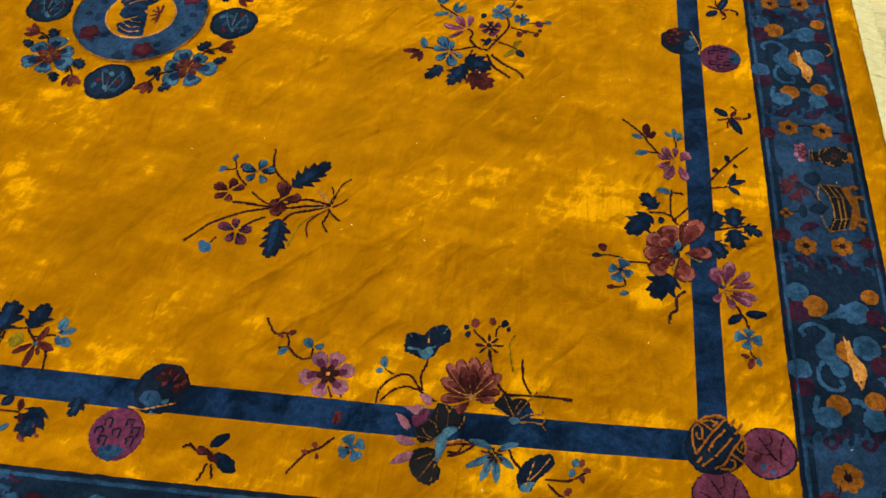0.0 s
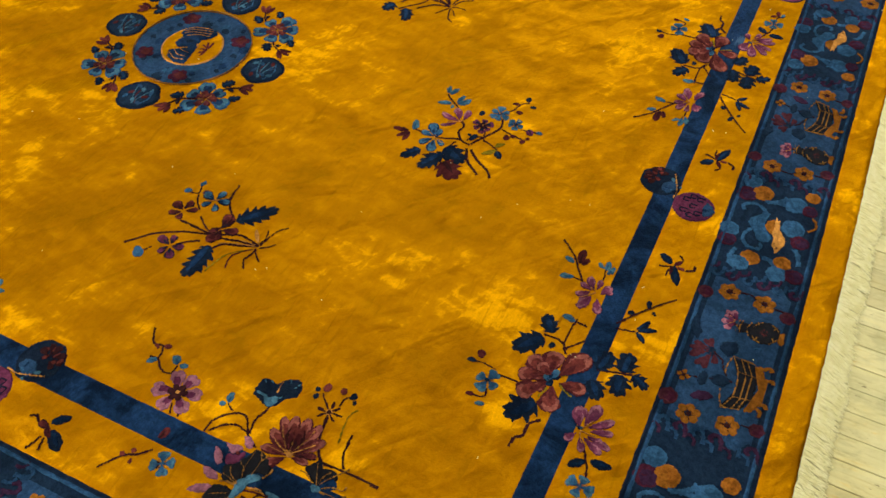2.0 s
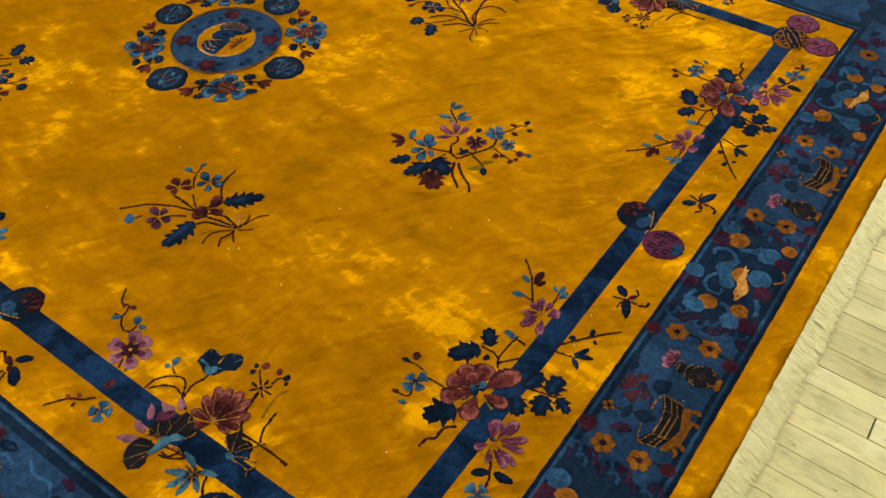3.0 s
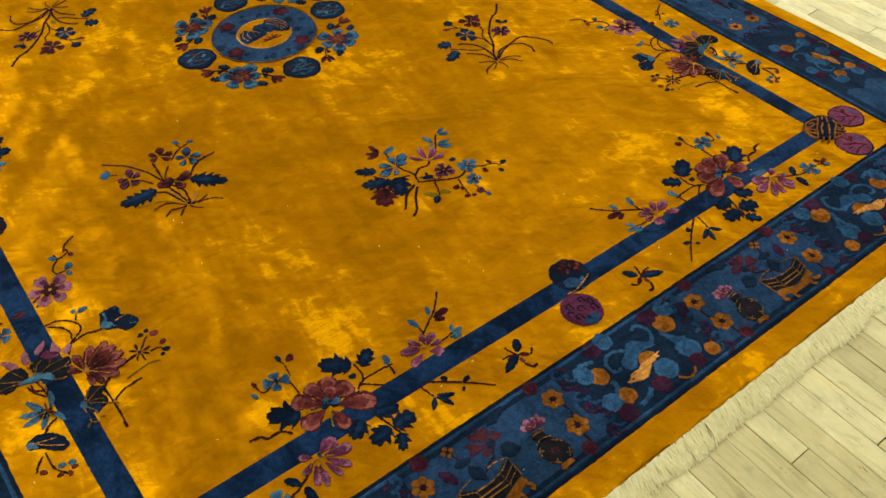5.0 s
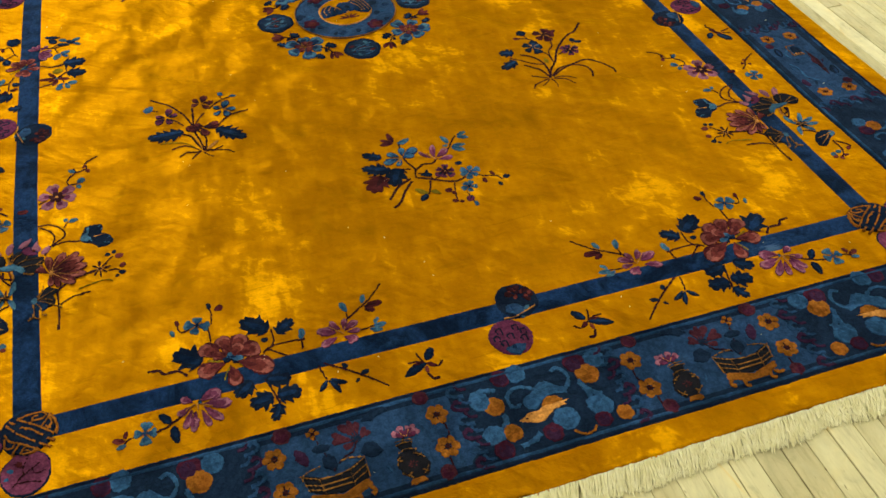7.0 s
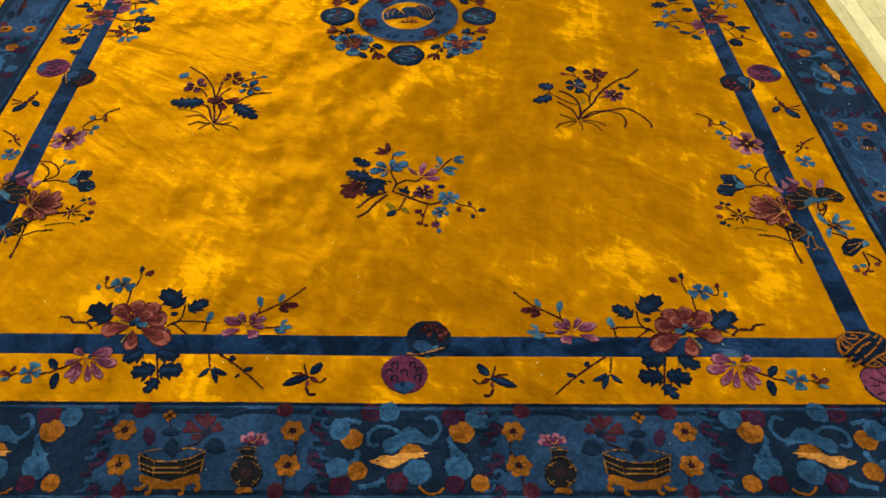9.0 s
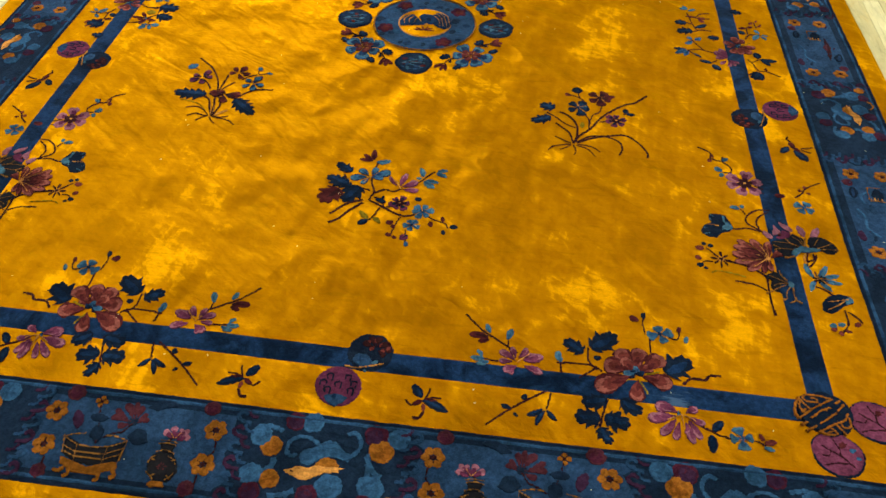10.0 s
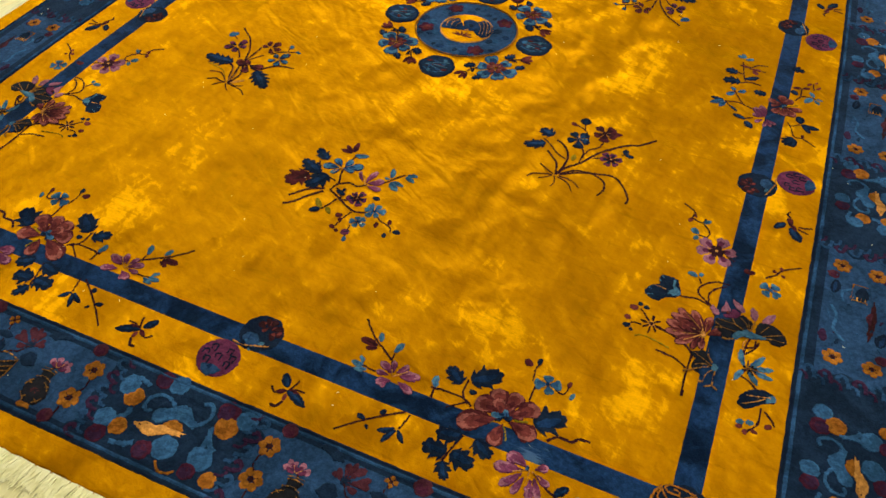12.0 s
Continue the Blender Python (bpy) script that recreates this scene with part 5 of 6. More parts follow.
def cloud_panel(s):
    s.stem(B, 1.2, (-14.3, 1.9), (-13.3, 4.0), (-11.1, 4.5), (-8.3, 3.7))
    s.stem(B, 1.2, (-11.3, -6.0), (-9.0, -4.0), (-9.0, -2.2))
    s.stem(B, 1.2, (-8.3, -10.2), (-5.3, -9.5), (-3.5, -8.4))
    s.stem(B, 1.2, (9.0, 0.4), (10.5, -2.5), (12.3, -3.8))
    s.bud(B, (-12.3, 2.0), 2.0)
    s.bud(O, (-10.0, 0.2), 2.0)
    s.bud(BC, (-6.3, 6.3), 1.9)
    s.bud(B, (-2.8, 6.5), 2.0)
    s.bud(BC, (10.2, 5.3), 2.2)
    s.bud(B, (14.7, 5.0), 2.1)
    s.bud(O, (11.6, 1.9), 2.3)
    s.bud(B, (-12.5, -6.2), 2.1)
    s.bud(O, (-8.8, -6.7), 1.8)
    s.bud(BC, (-11.9, -9.8), 1.9)
    s.bud(BC, (-1.1, -9.1), 1.9)
    s.bud(B, (2.8, -6.8), 2.4)
    s.bud(B, (10.7, -6.1), 2.4)
    s.bud(BV, (10.6, 5.6), 0.8)
    s.stem(B, .9, (-4.5, -0.8), (-5.9, -1.3), (-6.9, -0.2), (-6.4, 1.9), (-4.4, 3.1), (-2.3, 2.8), (-0.6, 1.6))
    s.stem(B, .9, (5.0, -0.6), (6.4, 0.4), (7.4, 2.3), (7.1, 4.1), (5.9, 5.3), (4.5, 4.6))
    s.patch("cloud", B, (-3.9, -2.1), (-4.2, -0.5), (-3.1, 0.5), (-1.7, 0.9), (-0.7, 1.8), (0.7, 3.0), (2.6, 2.8), (4.3, 1.0), (5.7, 0.4), (5.8, -1.3), (3.7, -0.7), (1.4, -0.7), (-0.6, -1.8), (-1.8, -2.9), (-3.1, -2.9))
    s.stem(BP, .5, (-2.2, -1.1), (-1.0, 0.2), (0.5, 1.1))
    s.stem(BP, .5, (1.5, 1.6), (2.8, 1.1), (3.7, 0.3))
    s.patch("wing", O, (-0.9, -2.5), (0.1, -1.4), (1.4, -0.6), (3.0, -1.1), (4.2, -2.4), (2.6, -3.1), (0.4, -3.4))
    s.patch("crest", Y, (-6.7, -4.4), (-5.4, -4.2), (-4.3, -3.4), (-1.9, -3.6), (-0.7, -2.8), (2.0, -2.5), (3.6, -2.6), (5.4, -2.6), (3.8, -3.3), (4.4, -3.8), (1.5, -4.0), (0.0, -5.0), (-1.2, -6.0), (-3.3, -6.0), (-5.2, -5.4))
    s.leaf(T, (-4.5, -4.0), (-3.3, -4.7), .35)
    s.leaf(T, (-3.7, -3.7), (-2.7, -4.5), .35)
    s.leaf(T, (-5.3, -4.4), (-4.4, -4.8), .35)
    s.bud(BC, (9.8, -9.4), 1.6)
    s.bud(O, (14.6, -9.3), 1.6)
    s.stem(O, .5, (3.0, -10.1), (4.6, -11.5), (6.5, -11.4), (7.7, -10.3))
    s.stem(B, .9, (9.9, -4.4), (9.5, -1.8), (9.2, 0.9))


def vase_panel(s):
    s.fan(BW, (-0.6, 3.8), (-3.8, 3.0), (-5.8, 4.8), (-5.3, 6.6), (-3.6, 8.3), (-1.4, 8.8), (0.1, 8.2), (1.6, 6.4), (2.4, 5.1))
    s.leaf(BN, (-1.9, 3.5), (0.3, 5.1), .8)
    s.fan(P, (8.8, 1.6), (6.0, 3.3), (7.8, 4.4), (9.8, 4.1), (11.1, 4.1), (11.8, 2.4))
    s.leaf(V, (7.6, 2.3), (9.8, 2.6), .6)
    s.flower("blos", O, 6, (-17.3, 4.7), 2.3, -5)
    s.flower("blos", O, 6, (-16.8, -2.8), 2.3, -5)
    s.flower("blos", O, 6, (16.3, 4.7), 2.3, -5)
    s.flower("blos", O, 6, (15.9, -2.9), 2.4, -5)
    s.flower("blos", O, 4, (-8.9, 7.9), 1.3, -4)
    s.bud(BW, (-14.9, 9.3), 1.7)
    s.bud(BW, (14.3, 9.4), 1.5)
    s.bud(BW, (-15.6, -8.2), 1.4)
    s.bud(BW, (14.1, -8.2), 1.5)
    s.patch("leaf", BN, (0.9, 7.7), (2.4, 9.3), (4.2, 10.1), (6.7, 9.9), (7.1, 8.8), (4.6, 8.1), (3.3, 7.2))
    s.patch("leaf", BN, (-10.2, 4.2), (-9.1, 5.3), (-7.2, 5.0), (-5.7, 4.3), (-7.2, 3.2), (-9.3, 3.5))
    s.patch("leaf", BN, (-0.9, 1.0), (0.5, 3.1), (2.6, 2.6), (3.7, 0.1), (1.7, -0.9), (0.0, -0.2))
    s.patch("leaf", BN, (-8.6, 0.0), (-8.5, 2.2), (-7.2, 3.0), (-5.7, 1.7), (-5.8, 0.0), (-6.3, -1.5))
    s.leaf(BV, (-11.4, 1.2), (-13.2, 5.5), .5)
    s.stem(T, .3, (-8.7, 7.0), (-8.3, 5.3))
    s.stem(T, .3, (-0.6, 4.1), (-2.1, 1.9), (-4.1, 1.0), (-5.6, 0.0))
    s.stem(T, .3, (-7.6, 3.1), (-6.5, -1.5))
    s.stem(T, .3, (16.9, 2.7), (17.3, 0.2), (16.3, -1.3))
    s.stem(T, .3, (15.6, -5.3), (15.3, -7.3))
    s.stem(T, .3, (-15.6, -5.1), (-15.6, -7.5))
    s.stem(T, .3, (7.5, 0.3), (8.0, 1.3), (8.5, 2.1))
    s.patch("pot", U, (-13.2, -0.4), (-10.4, -2.0), (-6.9, -2.3), (-3.7, -1.8), (-0.4, 0.0), (-0.4, -2.4), (-0.6, -4.6), (-3.7, -6.1), (-9.2, -5.9), (-12.4, -4.2))
    s.patch("pot_base", O, (-12.5, -4.7), (-9.6, -5.9), (-6.2, -6.4), (-3.7, -6.2), (-0.8, -4.5), (-0.3, -6.2), (-3.0, -7.1), (-3.7, -7.9), (-9.8, -7.8), (-10.6, -6.9), (-12.3, -6.3))
    s.stem(O, .8, (-10.8, -7.0), (-11.6, -7.9), (-12.7, -7.6))
    s.stem(O, .8, (-9.7, -7.2), (-9.5, -8.4), (-10.4, -8.8))
    s.stem(O, .8, (-1.3, -6.2), (-0.4, -7.4), (-1.1, -8.1))
    s.stem(O, .8, (-3.6, -7.4), (-3.3, -8.6), (-4.1, -9.0))
    s.stem(D, .25, (-13.3, -0.8), (-11.6, 0.0), (-9.2, 0.5))
    s.stem(D, .25, (-5.1, 0.4), (-3.3, 0.6), (-0.3, -0.1))
    s.stem(D, .25, (-13.4, -0.5), (-11.8, -1.4), (-10.2, -2.0))
    s.stem(D, .25, (-10.2, -2.1), (-6.9, -2.3), (-3.7, -1.8))
    s.stem(D, .25, (-3.7, -1.8), (-2.0, -1.1), (-0.3, -0.1))
    s.stem(D, .22, (-10.0, -2.1), (-9.4, -5.8))
    s.stem(D, .22, (-3.7, -1.8), (-3.8, -6.0))
    s.stem(D, .22, (-13.3, -0.5), (-12.4, -4.1))
    s.stem(D, .22, (-0.3, -0.1), (-0.6, -4.6))
    s.stem(D, .22, (-12.9, -2.5), (-9.9, -3.6))
    s.stem(D, .22, (-9.9, -3.6), (-4.1, -3.5))
    s.stem(D, .22, (-3.9, -3.5), (-0.5, -1.8))
    s.stem(D, .22, (-12.6, -3.6), (-9.7, -4.6))
    s.stem(D, .22, (-9.7, -4.6), (-4.0, -4.6))
    s.stem(D, .22, (-4.0, -4.8), (-0.7, -3.1))
    s.patch("vase_body", U, (5.1, -4.3), (5.5, -2.1), (6.9, -1.3), (9.1, -1.2), (10.6, -2.6), (11.5, -4.5), (11.1, -6.5), (10.0, -7.7), (7.5, -7.7), (5.8, -6.3))
    s.patch("vase_neck", U, (6.2, 0.6), (9.4, 0.6), (9.3, -1.5), (6.8, -1.5))
    s.patch("vase_foot", O, (6.6, -7.6), (9.5, -7.4), (9.9, -8.6), (6.5, -8.7))
    s.flower("star", W, 8, (8.1, -4.5), 1.1, 100)
    s.stem(D, .2, (6.2, 1.0), (8.0, 1.1), (9.8, 0.7))
    s.stem(D, .2, (6.0, 0.2), (7.7, 0.5), (9.5, 0.2))
    s.stem(D, .2, (6.1, -1.6), (7.7, -1.0), (9.8, -1.5))
    s.stem(D, .2, (5.2, -4.1), (5.6, -2.9), (6.4, -2.4))
    s.stem(D, .2, (5.5, -3.1), (6.4, -3.3))
    s.stem(D, .2, (8.8, -2.2), (10.0, -2.8), (10.8, -3.8))
    s.stem(D, .2, (9.6, -3.1), (10.4, -2.8))
    s.stem(D, .2, (5.6, -5.9), (6.6, -6.6), (7.3, -7.3))
    s.stem(D, .2, (6.4, -6.9), (7.3, -6.2))
    s.stem(D, .2, (9.7, -7.1), (10.6, -6.1), (10.9, -5.4))
    s.stem(D, .2, (9.7, -6.2), (10.7, -6.8))
    s.stem(B, .6, (3.3, -3.3), (3.8, -4.8))


def fret_lines(s):
    s.stem(O, 0.5, (-1.8, 3.4), (0.4, 3.9), (2.3, 4.0), (3.5, 3.6))
    s.stem(O, 0.5, (-1.8, 3.4), (0.6, 1.8), (3.0, -0.0), (5.4, -2.1))
    s.stem(O, 0.5, (5.4, -2.1), (5.8, -1.2), (5.8, 0.2), (5.3, 1.9), (4.6, 2.5))
    s.stem(O, 0.45, (3.5, 3.6), (3.9, 2.8), (2.7, 2.1), (1.1, 2.3))
    s.stem(O, 0.45, (1.1, 2.3), (1.4, 3.1), (2.3, 3.1))
    s.stem(O, 0.45, (4.8, 3.2), (3.9, 1.6), (2.8, 0.3))
    s.stem(O, 0.45, (4.6, 2.5), (4.8, 0.7), (4.4, -0.6))
    s.stem(O, 0.42, (4.4, -0.6), (3.7, 0.3))
    s.stem(O, 0.5, (-3.4, 3.2), (-2.2, 2.4))
    s.stem(O, 0.5, (-1.2, 1.3), (0.8, 0.3), (2.4, -1.2), (3.2, -1.8))
    s.stem(O, 0.5, (-4.0, 2.5), (-2.4, 0.6))
    s.stem(O, 0.5, (-2.0, 0.1), (0.3, -1.9), (1.7, -2.9))
    s.stem(O, 0.5, (3.9, -2.8), (5.4, -3.7))
    s.stem(O, 0.45, (2.3, -3.5), (4.5, -4.9))
    s.stem(O, 0.45, (-0.8, 1.3), (-0.0, 0.4))
    s.stem(O, 0.5, (-4.3, 0.4), (-3.7, -0.8), (-3.1, -1.6), (-0.5, -3.1), (1.3, -4.4), (2.3, -4.9))
    s.stem(O, 0.5, (-4.3, -0.6), (-4.3, -2.5), (-3.6, -3.3))
    s.stem(O, 0.45, (-3.6, -3.3), (-2.7, -3.2), (-2.4, -2.5))
    s.stem(O, 0.45, (-1.3, -2.6), (-2.1, -3.7), (-2.9, -4.9))
    s.stem(O, 0.5, (-1.4, -5.0), (0.3, -5.2), (2.3, -4.9))
    s.stem(O, 0.45, (-1.4, -5.0), (-0.4, -3.8), (0.3, -3.7))
    s.stem(O, 0.45, (-0.5, -4.4), (0.6, -4.8))


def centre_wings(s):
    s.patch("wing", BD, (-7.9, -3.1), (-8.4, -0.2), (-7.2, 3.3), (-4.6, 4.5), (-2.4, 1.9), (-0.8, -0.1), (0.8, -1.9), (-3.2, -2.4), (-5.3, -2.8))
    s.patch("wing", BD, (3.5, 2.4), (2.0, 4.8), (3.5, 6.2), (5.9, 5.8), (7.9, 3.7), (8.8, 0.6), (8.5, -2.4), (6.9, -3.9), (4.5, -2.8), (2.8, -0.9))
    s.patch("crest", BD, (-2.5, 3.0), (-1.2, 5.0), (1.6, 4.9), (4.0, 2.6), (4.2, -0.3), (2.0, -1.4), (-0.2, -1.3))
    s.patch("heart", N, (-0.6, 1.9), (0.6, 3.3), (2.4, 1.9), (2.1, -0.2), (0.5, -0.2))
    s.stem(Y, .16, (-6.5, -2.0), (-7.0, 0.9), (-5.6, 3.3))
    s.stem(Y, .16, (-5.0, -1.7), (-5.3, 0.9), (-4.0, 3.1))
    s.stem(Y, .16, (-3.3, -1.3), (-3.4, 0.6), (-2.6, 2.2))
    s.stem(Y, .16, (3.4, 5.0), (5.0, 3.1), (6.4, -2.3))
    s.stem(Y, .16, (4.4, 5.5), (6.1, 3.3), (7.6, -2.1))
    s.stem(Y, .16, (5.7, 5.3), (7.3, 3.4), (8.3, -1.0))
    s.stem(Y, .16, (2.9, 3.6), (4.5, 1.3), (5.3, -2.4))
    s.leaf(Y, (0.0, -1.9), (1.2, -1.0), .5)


def place(maker, name, x, y, label, **how):
    motif = Spray(name, x, y, label=label, **how)
    maker(motif)
    return motif.woven()


LOTUS = "lotus spray in pink, red and blue across the deep blue band"
PEONY = "red peony spray with navy leaves across the deep blue band"
MAGNOLIA = "red peony and magnolia sprig across the deep blue band"
for side in (-1, 1):
    for end in (1, -1):
        place(lotus_spray, "flower_spray", -0.957 if side < 0 else 0.975, -0.925 if end > 0 else 1.03, LOTUS, mx=-side, my=end)
        place(peony_spray, "flower_spray", -0.582 if side < 0 else 0.637, (-1.313 if side < 0 else -1.322) * end, PEONY, mx=-side, my=end)
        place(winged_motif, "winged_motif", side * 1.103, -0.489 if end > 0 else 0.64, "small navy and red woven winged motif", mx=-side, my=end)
    place(magnolia_spray, "flower_spray", side * 1.012, 0.035 * side, MAGNOLIA, mx=side, my=side)
place(magnolia_twig, "twig", 1.012, 0.035, "twig with sky blue buds and navy leaves")
place(magnolia_left, "twig", -0.913, -0.087, "twig with red star blossom, navy leaves and olive bud")
place(bouquet, "flower_spray", -0.532, -0.588, "tied bouquet in wine red and navy on golden wool")
place(branch_spray, "flower_spray", -0.015, -0.864, "flowering branch with sky blue and plum blossoms")
place(orchid_spray, "flower_spray", 0.497, -0.567, "slender orchid stems with navy leaves")
place(bouquet, "flower_spray", 0.512, 0.602, "tied bouquet in wine red and navy on golden wool", mx=-1, my=-1)
place(branch_spray, "flower_spray", 0.015, 0.864, "flowering branch with sky blue and plum blossoms", mx=-1, my=-1)
place(orchid_spray, "flower_spray", -0.500, 0.567, "slender orchid stems with navy leaves", mx=-1, my=-1)


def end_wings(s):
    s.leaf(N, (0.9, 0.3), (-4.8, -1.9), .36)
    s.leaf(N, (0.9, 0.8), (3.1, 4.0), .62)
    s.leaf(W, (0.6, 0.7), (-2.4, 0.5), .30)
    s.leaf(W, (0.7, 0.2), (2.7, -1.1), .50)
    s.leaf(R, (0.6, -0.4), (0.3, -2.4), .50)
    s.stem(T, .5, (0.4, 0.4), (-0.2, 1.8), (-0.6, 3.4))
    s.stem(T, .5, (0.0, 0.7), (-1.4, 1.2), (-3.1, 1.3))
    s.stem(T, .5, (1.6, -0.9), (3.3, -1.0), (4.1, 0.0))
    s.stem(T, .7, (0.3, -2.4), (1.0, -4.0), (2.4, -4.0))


for end in (1, -1):
    for side in (-1, 1):
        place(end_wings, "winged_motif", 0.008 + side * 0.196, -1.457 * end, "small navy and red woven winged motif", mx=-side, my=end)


def octagon_pair(s):
    """A dark octagonal box motif on the band with a plum disc beside it."""
    store = ([], [], [], [])
    s.disc(store, N, (0, 0), 5.3, 0.0, 8, 0.05, 22)
    s.keep("octagon", store, "dark navy octagonal box")
    s.level += 0.0009
    s.patch("leaf", BP, (-4.4, 1.0), (-2.6, 3.8), (-0.6, 3.0), (-0.4, 0.4), (-2.4, -1.2), (-4.2, -0.8))
    s.fan(T, (1.0, -1.2), (4.4, 0.6), (4.6, -1.6), (3.2, -4.0), (1.0, -4.8), (2.8, 2.0), (-0.8, -3.4))
    for px, py in ((2.6, 0.6), (3.4, -1.0), (1.2, -0.4), (2.4, -2.2), (0.6, -2.6), (1.6, -3.8)):
        s.leaf(R, (px + 0.7, py - 0.3), (px - 0.9, py + 0.5), 0.55)
    s.stem(Y, 0.3, (-4.2, 4.6), (-4.4, 2.4), (-4.0, 0.6), (-2.6, -3.4))
    s.leaf(K, (-3.0, -0.8), (-2.0, -2.2), 0.6)
    s.leaf(K, (-4.6, 0.6), (-5.2, 0.0), 0.8)
    s.leaf(B, (-1.0, 2.0), (-3.8, 1.6), 0.5)
    store = ([], [], [], [])
    s.disc(store, V, (-9.3, 5.2), 5.0)
    s.keep("disc", store, "plum purple disc with navy fretwork")
    s.level += 0.0012
    for px, py in ((-7.4, 3.4), (-8.8, 2.0), (-10.6, 2.4), (-7.6, 7.2), (-9.4, 8.4), (-11.0, 7.2), (-9.4, 5.2)):
        s.stem(N, 0.42, (px - 0.9, py - 0.5), (px + 0.8, py - 0.6), (px + 0.7, py + 0.6), (px - 0.5, py + 0.5))
    s.patch("cap", BP, (-11.2, 5.0), (-12.0, 2.4), (-13.5, 3.2), (-14.6, 5.2), (-13.6, 7.2), (-12.2, 8.0))
    s.patch("notch", BD, (-11.4, 5.4), (-12.2, 4.4), (-13.2, 5.4), (-12.4, 6.6))


for side in (-1, 1):
    for end in (1, -1):
        place(octagon_pair, "octagon_motif", -0.984 if side < 0 else 0.995, -0.371 if end > 0 else 0.472, "navy octagon and plum disc motif", mx=-side, my=end)
for end in (1, -1):
    place(octagon_pair, "octagon_motif", 0.070, -1.350 * end, "navy octagon and plum disc motif", turn=90 if end > 0 else -90)


def corner_fret(s):
    """A round key-fret badge on the band's corner, with two plum discs."""
    for px, py in ((-0.5, -9.2), (-9.2, -0.5)):
        store = ([], [], [], [])
        s.disc(store, N, (px * 1.015, py * 1.015), 5.1)
        s.disc(store, PV, (px, py), 4.9, 0.0004)
        s.keep("disc", store, "plum purple disc with a twig")
        s.level += 0.0012
        s.stem(T, 0.36, (px - 2.6, py - 2.8), (px - 0.4, py - 0.6), (px + 2.8, py + 1.4))
        s.stem(T, 0.32, (px - 0.4, py - 0.6), (px - 0.4, py + 1.2), (px + 0.6, py + 3.4))
        s.stem(T, 0.32, (px - 1.8, py - 2.0), (px + 1.2, py - 2.4), (px + 3.0, py - 3.0))
        s.stem(T, 0.28, (px + 1.2, py + 0.6), (px + 2.0, py - 0.8), (px + 3.8, py - 0.6))
        s.stem(T, 0.28, (px - 0.4, py + 1.2), (px - 2.2, py + 2.4))
        s.leaf(B, (px - 2.2, py + 0.6), (px - 3.6, py + 1.4), 0.7)
        s.leaf(W, (px - 0.6, py + 1.2), (px - 1.8, py + 2.6), 0.7)
        s.leaf(B, (px - 3.0, py - 0.8), (px - 4.2, py - 0.6), 0.8)
    store = ([], [], [], [])
    s.disc(store, N, (0, 0), 5.6, 0.0010, 8, 0.06)
    s.keep("badge", store, "navy round badge")
    s.level += 0.0012
    fret_lines(s)


for side in (-1, 1):
    for end in (1, -1):
        place(corner_fret, "corner_badge", side * 1.0, -1.372 * end, "orange key-fret badge with two plum discs", mx=-side, my=end)


